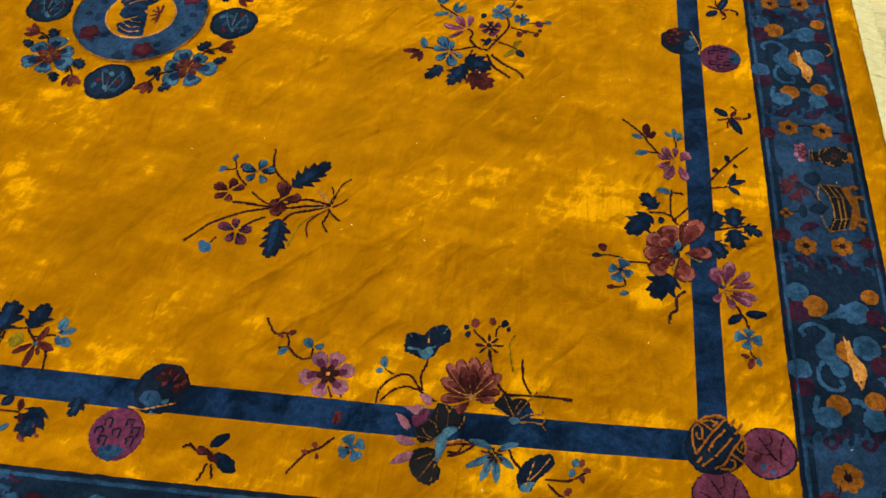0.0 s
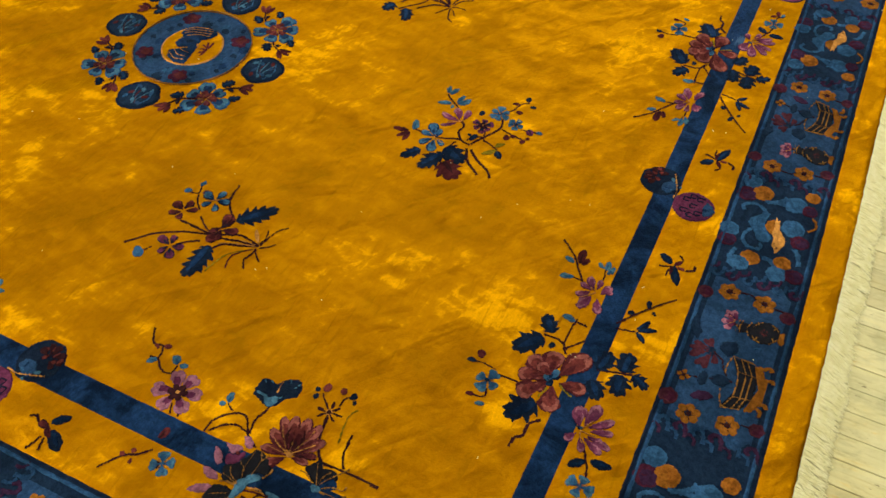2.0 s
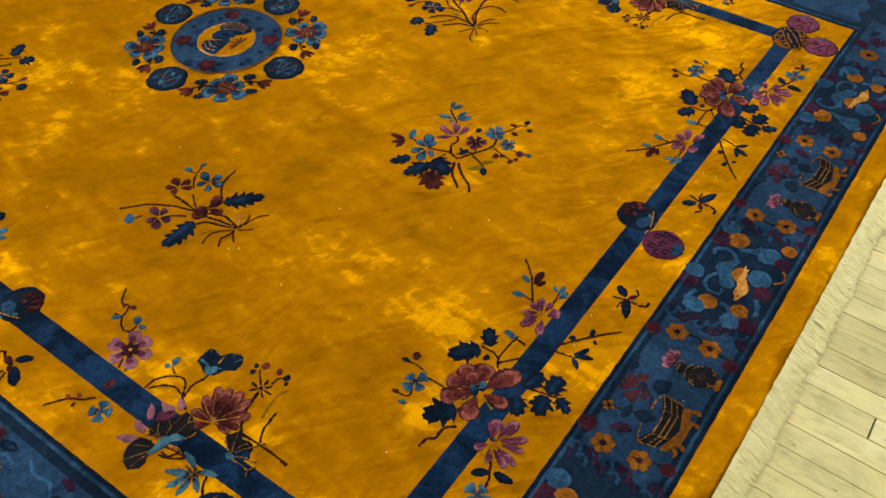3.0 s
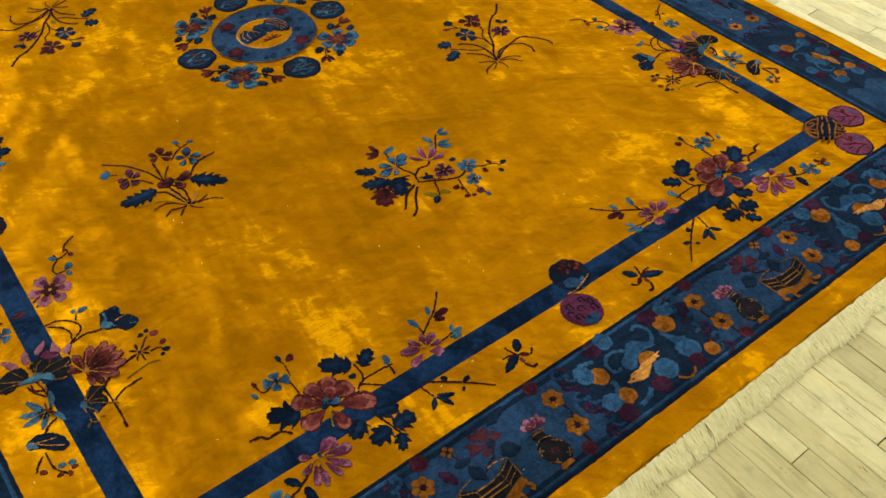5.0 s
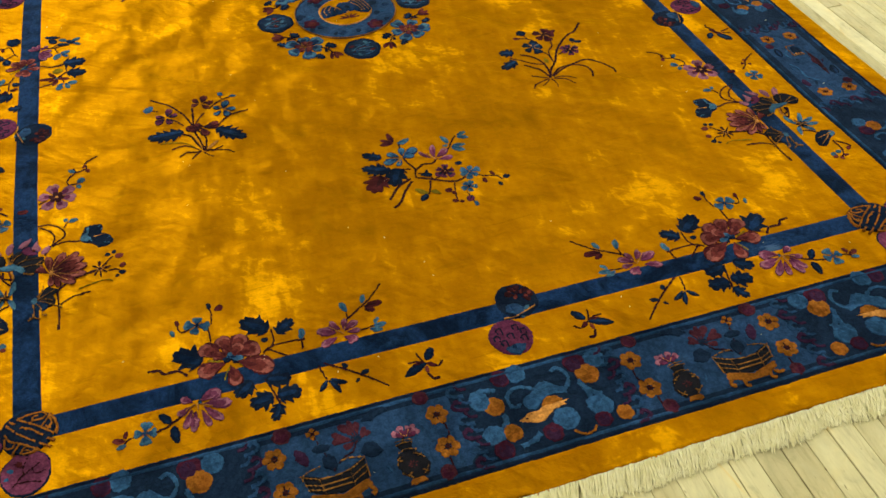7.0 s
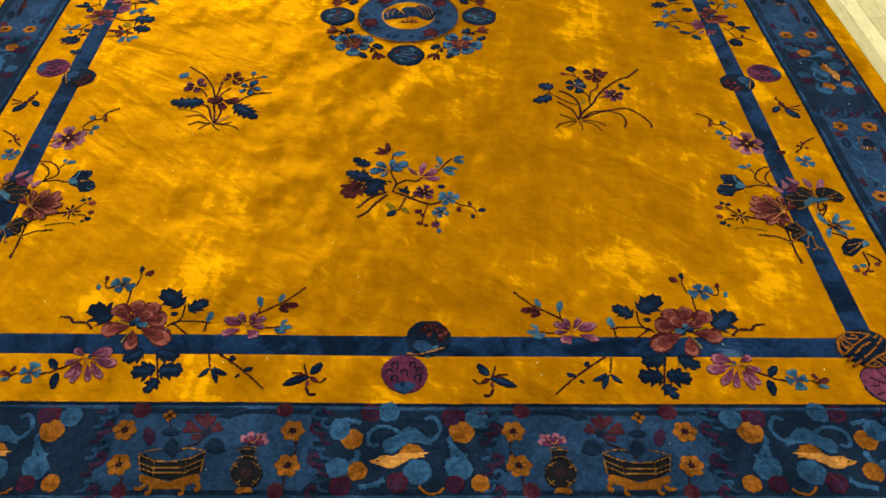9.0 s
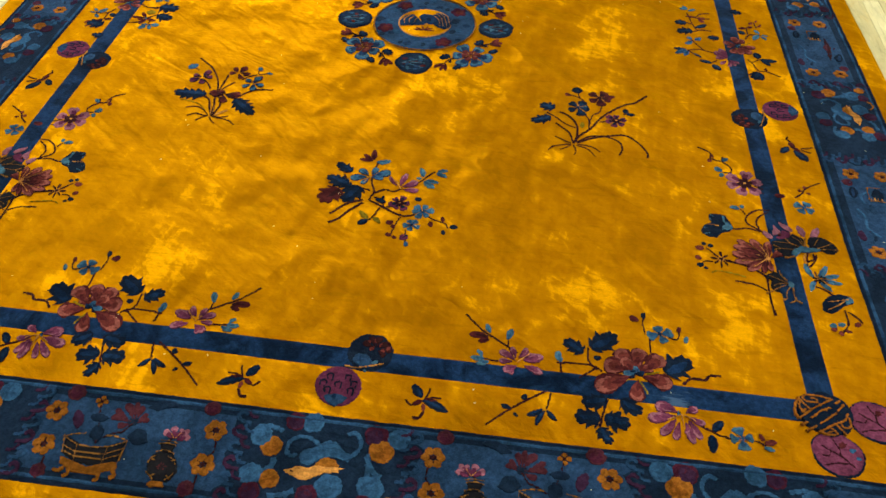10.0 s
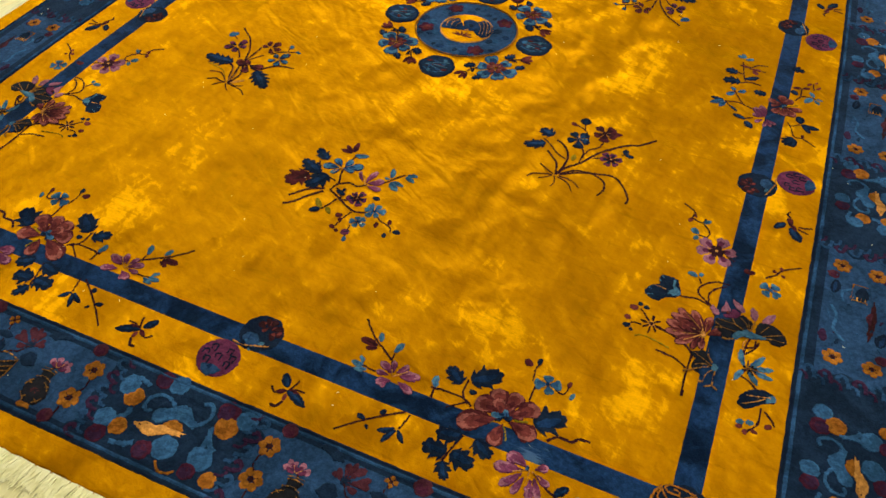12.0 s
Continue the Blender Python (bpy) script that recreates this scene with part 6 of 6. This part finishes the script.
# ---- central medallion ----
def medallion(s):
    store = ([], [], [], [])
    s.disc(store, BP, (0, 0), 17.2)
    s.keep("ring", store, "broad blue medallion ring")
    s.level += 0.0008
    for k in range(30):
        w = radians(k * 12 + 5 * math.sin(k * 2.3))
        r = 12.6 + 1.9 * math.sin(k * 1.9)
        p = (r * math.cos(w), r * math.sin(w))
        far = 2.6 + 0.9 * math.sin(k * 3.7)
        s.leaf((BD, CB, BN)[k % 3], p, (p[0] + far * math.cos(k * 2.1), p[1] + far * math.sin(k * 2.1)), 0.75, k % 2 == 0)
    for w in (38, 128, 200, 305):
        p = (13.2 * math.cos(radians(w)), 13.2 * math.sin(radians(w)))
        store = ([], [], [], [])
        s.disc(store, BC, p, 2.9, 0, 5, 0.35, w)
        s.disc(store, W, (p[0] + 0.3, p[1] - 0.2), 1.7, 0.0003, 4, 0.3, w)
        s.keep("bud", store)
        s.leaf(V, (p[0] - 1.0, p[1]), (p[0] + 1.2, p[1] + 0.4), 0.8)
    s.level -= 0.0008
    store = ([], [], [], [])
    s.disc(store, Y, (0, 0), 9.2, 0.0012)
    s.disc(store, GOLD, (0, 0), 8.9, 0.0016)
    s.keep("centre_disc", store, "golden centre disc")
    s.level += 0.0020
    for k in range(8):
        s.stem(D, 0.2, *[(16.9 * math.cos(radians(45 * k + a)), 16.5 * math.sin(radians(45 * k + a))) for a in (0, 11, 23, 34, 46)])
    for k in range(6):
        w = radians(-178 + k * 35)
        s.leaf(R, (0.4, -4.9), (0.4 - 3.8 * math.cos(w), -4.7 - 2.6 * math.sin(w)), 0.24)
    s.level -= 0.0020
    for k in range(4):
        w = radians(90 * k - 90)
        c, d = math.cos(w), math.sin(w)
        store = ([], [], [], [])
        s.disc(store, N, (23.6 * c, 23.6 * d), 6.0, 0, 6, 0.05, 90 * k)
        s.disc(store, BN, (23.6 * c, 23.6 * d), 5.3, 0.0003, 6, 0.05, 90 * k)
        s.keep("roundel", store, "dark navy roundel with blue sprigs")
        s.level += 0.0012
        for j in range(8):
            v = radians(45 * j + 20 * k)
            out = 2.9 if j % 2 else 1.6
            p = (23.6 * c + out * math.cos(v), 23.6 * d + out * math.sin(v))
            s.leaf((B, K, BP, W)[(j + k) % 4], p, (p[0] + 2.2 * math.cos(v + 1.2), p[1] + 2.2 * math.sin(v + 1.2)), 0.55)
        for j in (-1, 0, 1):
            s.stem(K, 0.26, (23.6 * c - 3.6, 23.6 * d - 0.6), (23.6 * c - 0.5, 23.6 * d + 1.2 * j), (23.6 * c + 3.4, 23.6 * d + 2.6 * j))
        s.stem(W, 0.35, (23.6 * c - 3.2, 23.6 * d - 1.4), (23.6 * c, 23.6 * d + 0.5), (23.6 * c + 3.0, 23.6 * d))
        s.stem(B, 0.4, (23.6 * c - 3.6, 23.6 * d - 2.4), (23.6 * c, 23.6 * d - 3.6), (23.6 * c + 3.4, 23.6 * d - 2.2))
        s.level -= 0.0012
        # blossom between two roundels
        w = radians(90 * k - 45)
        c, d = math.cos(w), math.sin(w)

        def near(out, along):
            return (out * c - along * d, out * d + along * c)
        for a in (-1, 1):
            s.stem(T, 0.4, near(23.5, 2.0 * a), near(21.8, 6.0 * a), near(22.6, 9.4 * a), near(23.5, 11.2 * a))
            s.stem(T, 0.35, near(21.8, 6.0 * a), near(23.6, 7.6 * a))
            s.leaf(N, near(20.2, 5.0 * a), near(19.6, 8.8 * a), 0.62, True)
            s.leaf(N, near(26.2, 5.6 * a), near(26.6, 9.0 * a), 0.55, True)
            s.leaf(N, near(22.2, 6.6 * a), near(23.2, 7.8 * a), 0.5)
            s.leaf(R, near(22.8, 9.8 * a), near(24.8, 12.8 * a), 0.4)
            s.leaf(R, near(22.6, 9.4 * a), near(22.4, 13.4 * a), 0.4)
            s.leaf(W, near(22.8, 9.0 * a), near(26.0, 11.2 * a), 0.35)
        s.flower("wreath", B, 6, near(24.2, 0), 6.2, 90 * k)


place(medallion, "medallion", 0.0, 0.0, "round blue medallion with winged centre and blossom wreath")


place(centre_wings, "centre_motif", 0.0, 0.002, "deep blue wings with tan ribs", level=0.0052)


# ---- main border ----
def scalloped(name, x, y, long, deep, turn, label):
    """A lighter blue panel with cloud-scalloped ends."""
    verts, faces = [], []
    m, n = 40, 10
    c, d = math.cos(radians(turn)), math.sin(radians(turn))
    for i in range(m + 1):
        for j in range(n + 1):
            v = (2 * j / n - 1) * deep / 2
            u = (2 * i / m - 1) * (long / 2 + 0.012 * math.sin(v * 75 + 3 * x) + 0.006 * math.sin(v * 190))
            px, py = warp(x + u * c - v * d, y + u * d + v * c)
            inside = 0 < i < m and 0 < j < n
            verts.append((px, py, surf(px, py) + (0.0020 if inside else -0.0004)))
    for i in range(m):
        for j in range(n):
            q = i * (n + 1) + j
            faces.append((q, q + n + 1, q + n + 2, q + 1))
    spot = (x, y, 0.0)
    return tagged(linked(name, verts, faces, [BP], rug, spot), label)


def end_clouds(s):
    """The curling cloud edge of a panel, with plum undersides."""
    for k in range(6):
        v = -8.6 + 3.4 * k
        s.stem(CURL if k % 2 else BV, 0.9, (1.6, v - 1.4), (-0.6, v - 1.0), (-1.4, v), (-0.4, v + 1.0), (0.6, v + 0.3))
        s.stem(BV if k % 2 else CURL, 0.7, (2.8, v), (1.2, v + 0.4), (0.6, v + 1.6))


def scroll_and_chest(s):
    """A lower side panel: blossoms, a red scroll and a small chest."""
    for u in (-14.6, 14.6):
        for v in (-4.2, 4.2):
            s.flower("blos", O, 6, (u, v * 0.95), 2.1, u * 3)
    s.leaf(T, (-7.0, -2.8), (6.0, -3.6), 0.13)
    s.leaf(BW, (-2.0, -3.2), (2.4, -3.4), 0.5)
    s.stem(B, 0.8, (-9.0, 2.0), (-6.0, 4.4), (-2.0, 4.0), (1.0, 5.4))
    s.stem(B, 0.8, (8.0, 1.0), (6.0, 3.4), (3.0, 3.0))
    s.leaf(N, (-8.0, -5.0), (-3.0, -6.4), 0.5)
    s.leaf(N, (5.0, 5.4), (9.6, 4.8), 0.5)
    s.leaf(BV, (-11.0, 6.0), (-7.0, 6.6), 0.5)
    s.bud(BW, (11.0, 5.6), 1.2)
    s.bud(BW, (-11.4, -5.8), 1.2)
    store = ([], [], [], [])
    s.spindle(store, N, (4.4, -0.6), (9.4, -1.0), 0.6, 0.5)
    s.keep("chest", store, "small navy chest edged in tan")
    s.level += 0.0006
    for k in range(4):
        s.stem(Y, 0.22, (4.4, 1.1 - 0.9 * k), (5.6, 1.1 - 0.9 * k))
    s.stem(Y, 0.2, (4.3, 1.4), (4.4, -0.4), (4.3, -2.2))
    s.stem(O, 0.16, (4.8, 1.5), (9.4, 1.2))
    s.stem(O, 0.16, (9.4, 1.2), (9.6, -2.0))
    s.level -= 0.0006
    for k in range(16):
        u, v = -12.5 + 1.65 * k, 5.6 * math.sin(k * 2.4)
        s.leaf((LINE, BN, LINE, BV)[k % 4], (u, v), (u + 1.2 + math.sin(k * 1.3), v + 0.7 * math.cos(k * 3.1)), 0.35)


def corner_panel(s):
    for px, py in ((-7.6, 3.0), (4.6, -7.8), (-7.0, -7.0)):
        s.flower("blos", O, 7, (px, py), 2.7, px * 9)
    s.bud(BW, (-3.0, 6.6), 1.7)
    s.bud(BW, (6.6, -3.0), 1.7)
    s.stem(B, 0.9, (-4.0, 1.0), (-1.0, -1.4), (2.0, 0.4), (4.0, -2.0))
    s.flower("daisy", BV, 8, (0.5, 2.8), 2.8, 10)
    s.leaf(N, (-5.6, -2.6), (-1.6, -4.4), 0.5)
    s.leaf(N, (2.4, 5.6), (6.4, 4.0), 0.5)
    s.stem(T, 0.35, (-6.0, 4.4), (-3.0, 5.2), (0, 3.6))


CLOUD = "blue scrolled cloud with orange and wine red peonies"
VASE = "flower pot and vase in orange outline on blue"
CHEST = "chest, scroll and orange blossoms on blue"
mid_x, mid_y = (IN_X + OUT_X) / 2, (IN_Y + OUT_Y) / 2
VASE_Y = 1.630
for end in (1, -1):
    turn = 0 if end > 0 else 180
    for x, mx in ((0.015, 1), (-0.803, 1), (0.813, -1)):
        place(cloud_panel, "cloud_motif", x * end, -(mid_y - 0.025) * end, CLOUD, mx=mx, turn=turn, level=0.0024)
    for side in (-1, 1):
        x = 0.02 + side * 0.385
        scalloped("border_panel", x * end, -mid_y * end, 0.42, 0.190, turn, "mid blue border panel with scalloped ends")
        place(vase_panel, "vase_motif", (0.015 + side * 0.381) * end, -VASE_Y * end, VASE, mx=-side, turn=turn, level=0.0030)
        for u in (-1, 1):
            place(end_clouds, "cloud_edge", (x + u * 0.212) * end, -mid_y * end, "curling plum and blue cloud edge", mx=u, turn=turn, level=0.0030)
        scalloped("border_panel", side * 1.10 * end, -mid_y * end, 0.26, 0.190, turn, "mid blue corner panel with scalloped end")
        scalloped("border_panel", side * mid_x, -1.41 * end, 0.20, 0.170, 90, "mid blue corner panel with scalloped end")
        place(end_clouds, "cloud_edge", side * 0.975, -mid_y * end, "curling plum and blue cloud edge", mx=-side, my=end, level=0.0030)
        place(corner_panel, "corner_motif", side * 1.12, -mid_y * end, "orange blossoms and plum daisy on blue", mx=side, my=end, level=0.0030)
for side in (-1, 1):
    turn = 90 * side
    for y in (-1.155, -0.305, 0.395, 1.155):
        place(cloud_panel, "cloud_motif", side * (mid_x - 0.004), y, CLOUD, turn=turn, level=0.0024, mx=side, size=0.84)
    for y in (-0.728, 0.045, 0.775):
        scalloped("border_panel", side * mid_x, y, 0.40, 0.170, turn, "mid blue border panel with scalloped ends")
        place(scroll_and_chest, "chest_motif", side * mid_x, y, CHEST, turn=turn, level=0.0030, mx=side)
        for u in (-1, 1):
            place(end_clouds, "cloud_edge", side * mid_x, y + u * 0.205, "curling plum and blue cloud edge", mx=u * side, turn=turn, level=0.0030)


# ---- fringe ----
def fringe(end):
    """Loose cotton warp ends, knotted in small bunches, combed out over the floor."""
    rng = random.Random(11 + end)
    verts, faces = [], []
    count = 4200
    lean = 0.0
    for k in range(count):
        u = -1 + 2 * (k + rng.uniform(-0.4, 0.4)) / count
        if k % 9 == 0:
            lean = 0.28 + 0.40 * noise.noise((u * 8, 2.0, end)) + rng.gauss(0, 0.07)
            bunch = rng.uniform(0.9, 1.08)
        far = (0.051 + 0.008 * noise.noise((u * 14, 5.0, end)) + rng.gauss(0, 0.003)) * bunch
        tilt = lean + rng.gauss(0, 0.12)
        thick = rng.uniform(0.0011, 0.0018)
        x0, y0 = warp(u * (EDGE_X - 0.002), -end * EDGE_Y)
        y0 += end * (0.0015 + 0.003 * noise.noise((u * 60, 1.0, end)))
        top = 0.008 + rng.uniform(-0.006, 0.001)
        curl = rng.gauss(0, 0.005)
        start = len(verts)
        for i in range(5):
            t = i / 4
            x = x0 - end * tilt * far * t + curl * t * t
            y = y0 - end * far * t
            z = top * (1 - t) ** 1.3 + 0.0020 + 0.003 * rng.random() * math.sin(math.pi * t)
            w = thick * (1.2 - 0.55 * t)
            for px, pz in ((-w, -w * 0.6), (w, -w * 0.6), (0, w)):
                verts.append((x + px, y, z + pz))
            if i:
                n = start + 3 * (i - 1)
                for a, b in ((0, 1), (1, 2), (2, 0)):
                    faces.append((n + a, n + b, n + b + 3, n + a + 3))
    ob = linked("fringe", verts, faces, [COTTON], rug)
    return tagged(ob, "cream cotton fringe of loose twisted ends", kind="stuff")


fringe(1)
fringe(-1)

# ---- lint on the pile ----
rng = random.Random(5)
verts, faces = [], []
for k in range(70):
    x, y = rng.uniform(-1.35, 1.35), rng.uniform(-1.75, 0.6)
    z, w, a, far = surf(x, y) + 0.0042, 0.0006, rng.uniform(0, 6.28), rng.uniform(0.001, 0.003)
    n = len(verts)
    for t in (-1, 0, 1):
        cx, cy = x + math.cos(a + 0.4 * t) * far * t, y + math.sin(a + 0.4 * t) * far * t
        verts += [(cx - w * math.sin(a), cy + w * math.cos(a), z), (cx + w * math.sin(a), cy - w * math.cos(a), z), (cx, cy, z + 0.001)]
    for i in range(2):
        for p, q in ((0, 1), (1, 2), (2, 0)):
            faces.append((n + 3 * i + p, n + 3 * i + q, n + 3 * i + q + 3, n + 3 * i + p + 3))
tagged(linked("lint", verts, faces, [COTTON]), "tiny white lint flecks lying on the rug", "lint", kind="stuff")

# ---- floor boards ----
floor = box("floor", (X0, Y0, -0.1), (X1, Y1, -0.016), GAP, label="pale washed strip floor of narrow worn wooden boards", kind="structure")
BOARD_W = 0.0572
FIRST = 0.494
JOINTS = {-1: -2.057, -7: -1.971}
rng = random.Random(21)
plank_meshes = {}


def plank_points(x, y0, y1, z):
    """A board with eased top edges."""
    gap = 0.0005 + 0.0018 * rng.random() ** 3
    a, b, e = x + gap, x + BOARD_W - 0.0005, 0.0012
    c, d = y0 + 0.0005, y1 - gap * 1.8
    return [(a, c, -0.016), (b, c, -0.016), (b, d, -0.016), (a, d, -0.016), (a, c, z - e), (b, c, z - e), (b, d, z - e), (a, d, z - e), (a + e, c + e, z), (b - e, c + e, z), (b - e, d - e, z), (a + e, d - e, z)]


PLANK_FACES = [(8, 9, 10, 11)] + [(p + i, p + (i + 1) % 4, p + 4 + (i + 1) % 4, p + 4 + i) for p in (0, 4) for i in range(4)]
rest_v, rest_f = [], []
single = 0
first = int((X0 - FIRST) / BOARD_W)
last = int((X1 - FIRST) / BOARD_W)
for k in range(first, last):
    x = FIRST + k * BOARD_W
    y = Y0 - rng.uniform(0, 0.9)
    if k in JOINTS:
        y = JOINTS[k] - 3.5
    while y < Y1:
        far = 0.7 if k in JOINTS and y < -2.3 else rng.choice((0.35, 0.5, 0.7, 0.9, 1.1, 1.4))
        lo, hi = max(y, Y0), min(y + far, Y1)
        y += far
        if hi - lo < 0.05:
            continue
        z = rng.uniform(-0.0012, 0.0)
        near = (-0.75 < x < 2.2 and hi > -2.9 and lo < -1.75) or (1.38 < x < 2.2 and hi > -1.9 and lo < 1.2)
        if near and single < 300:
            single += 1
            spot = (x, lo, 0.0)
            ob = linked("board", plank_points(x, lo, hi, z), PLANK_FACES, [BOARD], floor, spot, smooth=False)
            ob.location = Vector(spot) - floor.location
        else:
            n = len(rest_v)
            rest_v += plank_points(x, lo, hi, z)
            rest_f += [tuple(n + q for q in face) for face in PLANK_FACES]
tagged(linked("boards", rest_v, rest_f, [BOARDS], floor, (0, 0, 0), smooth=False), "further pale washed boards", kind="stuff")
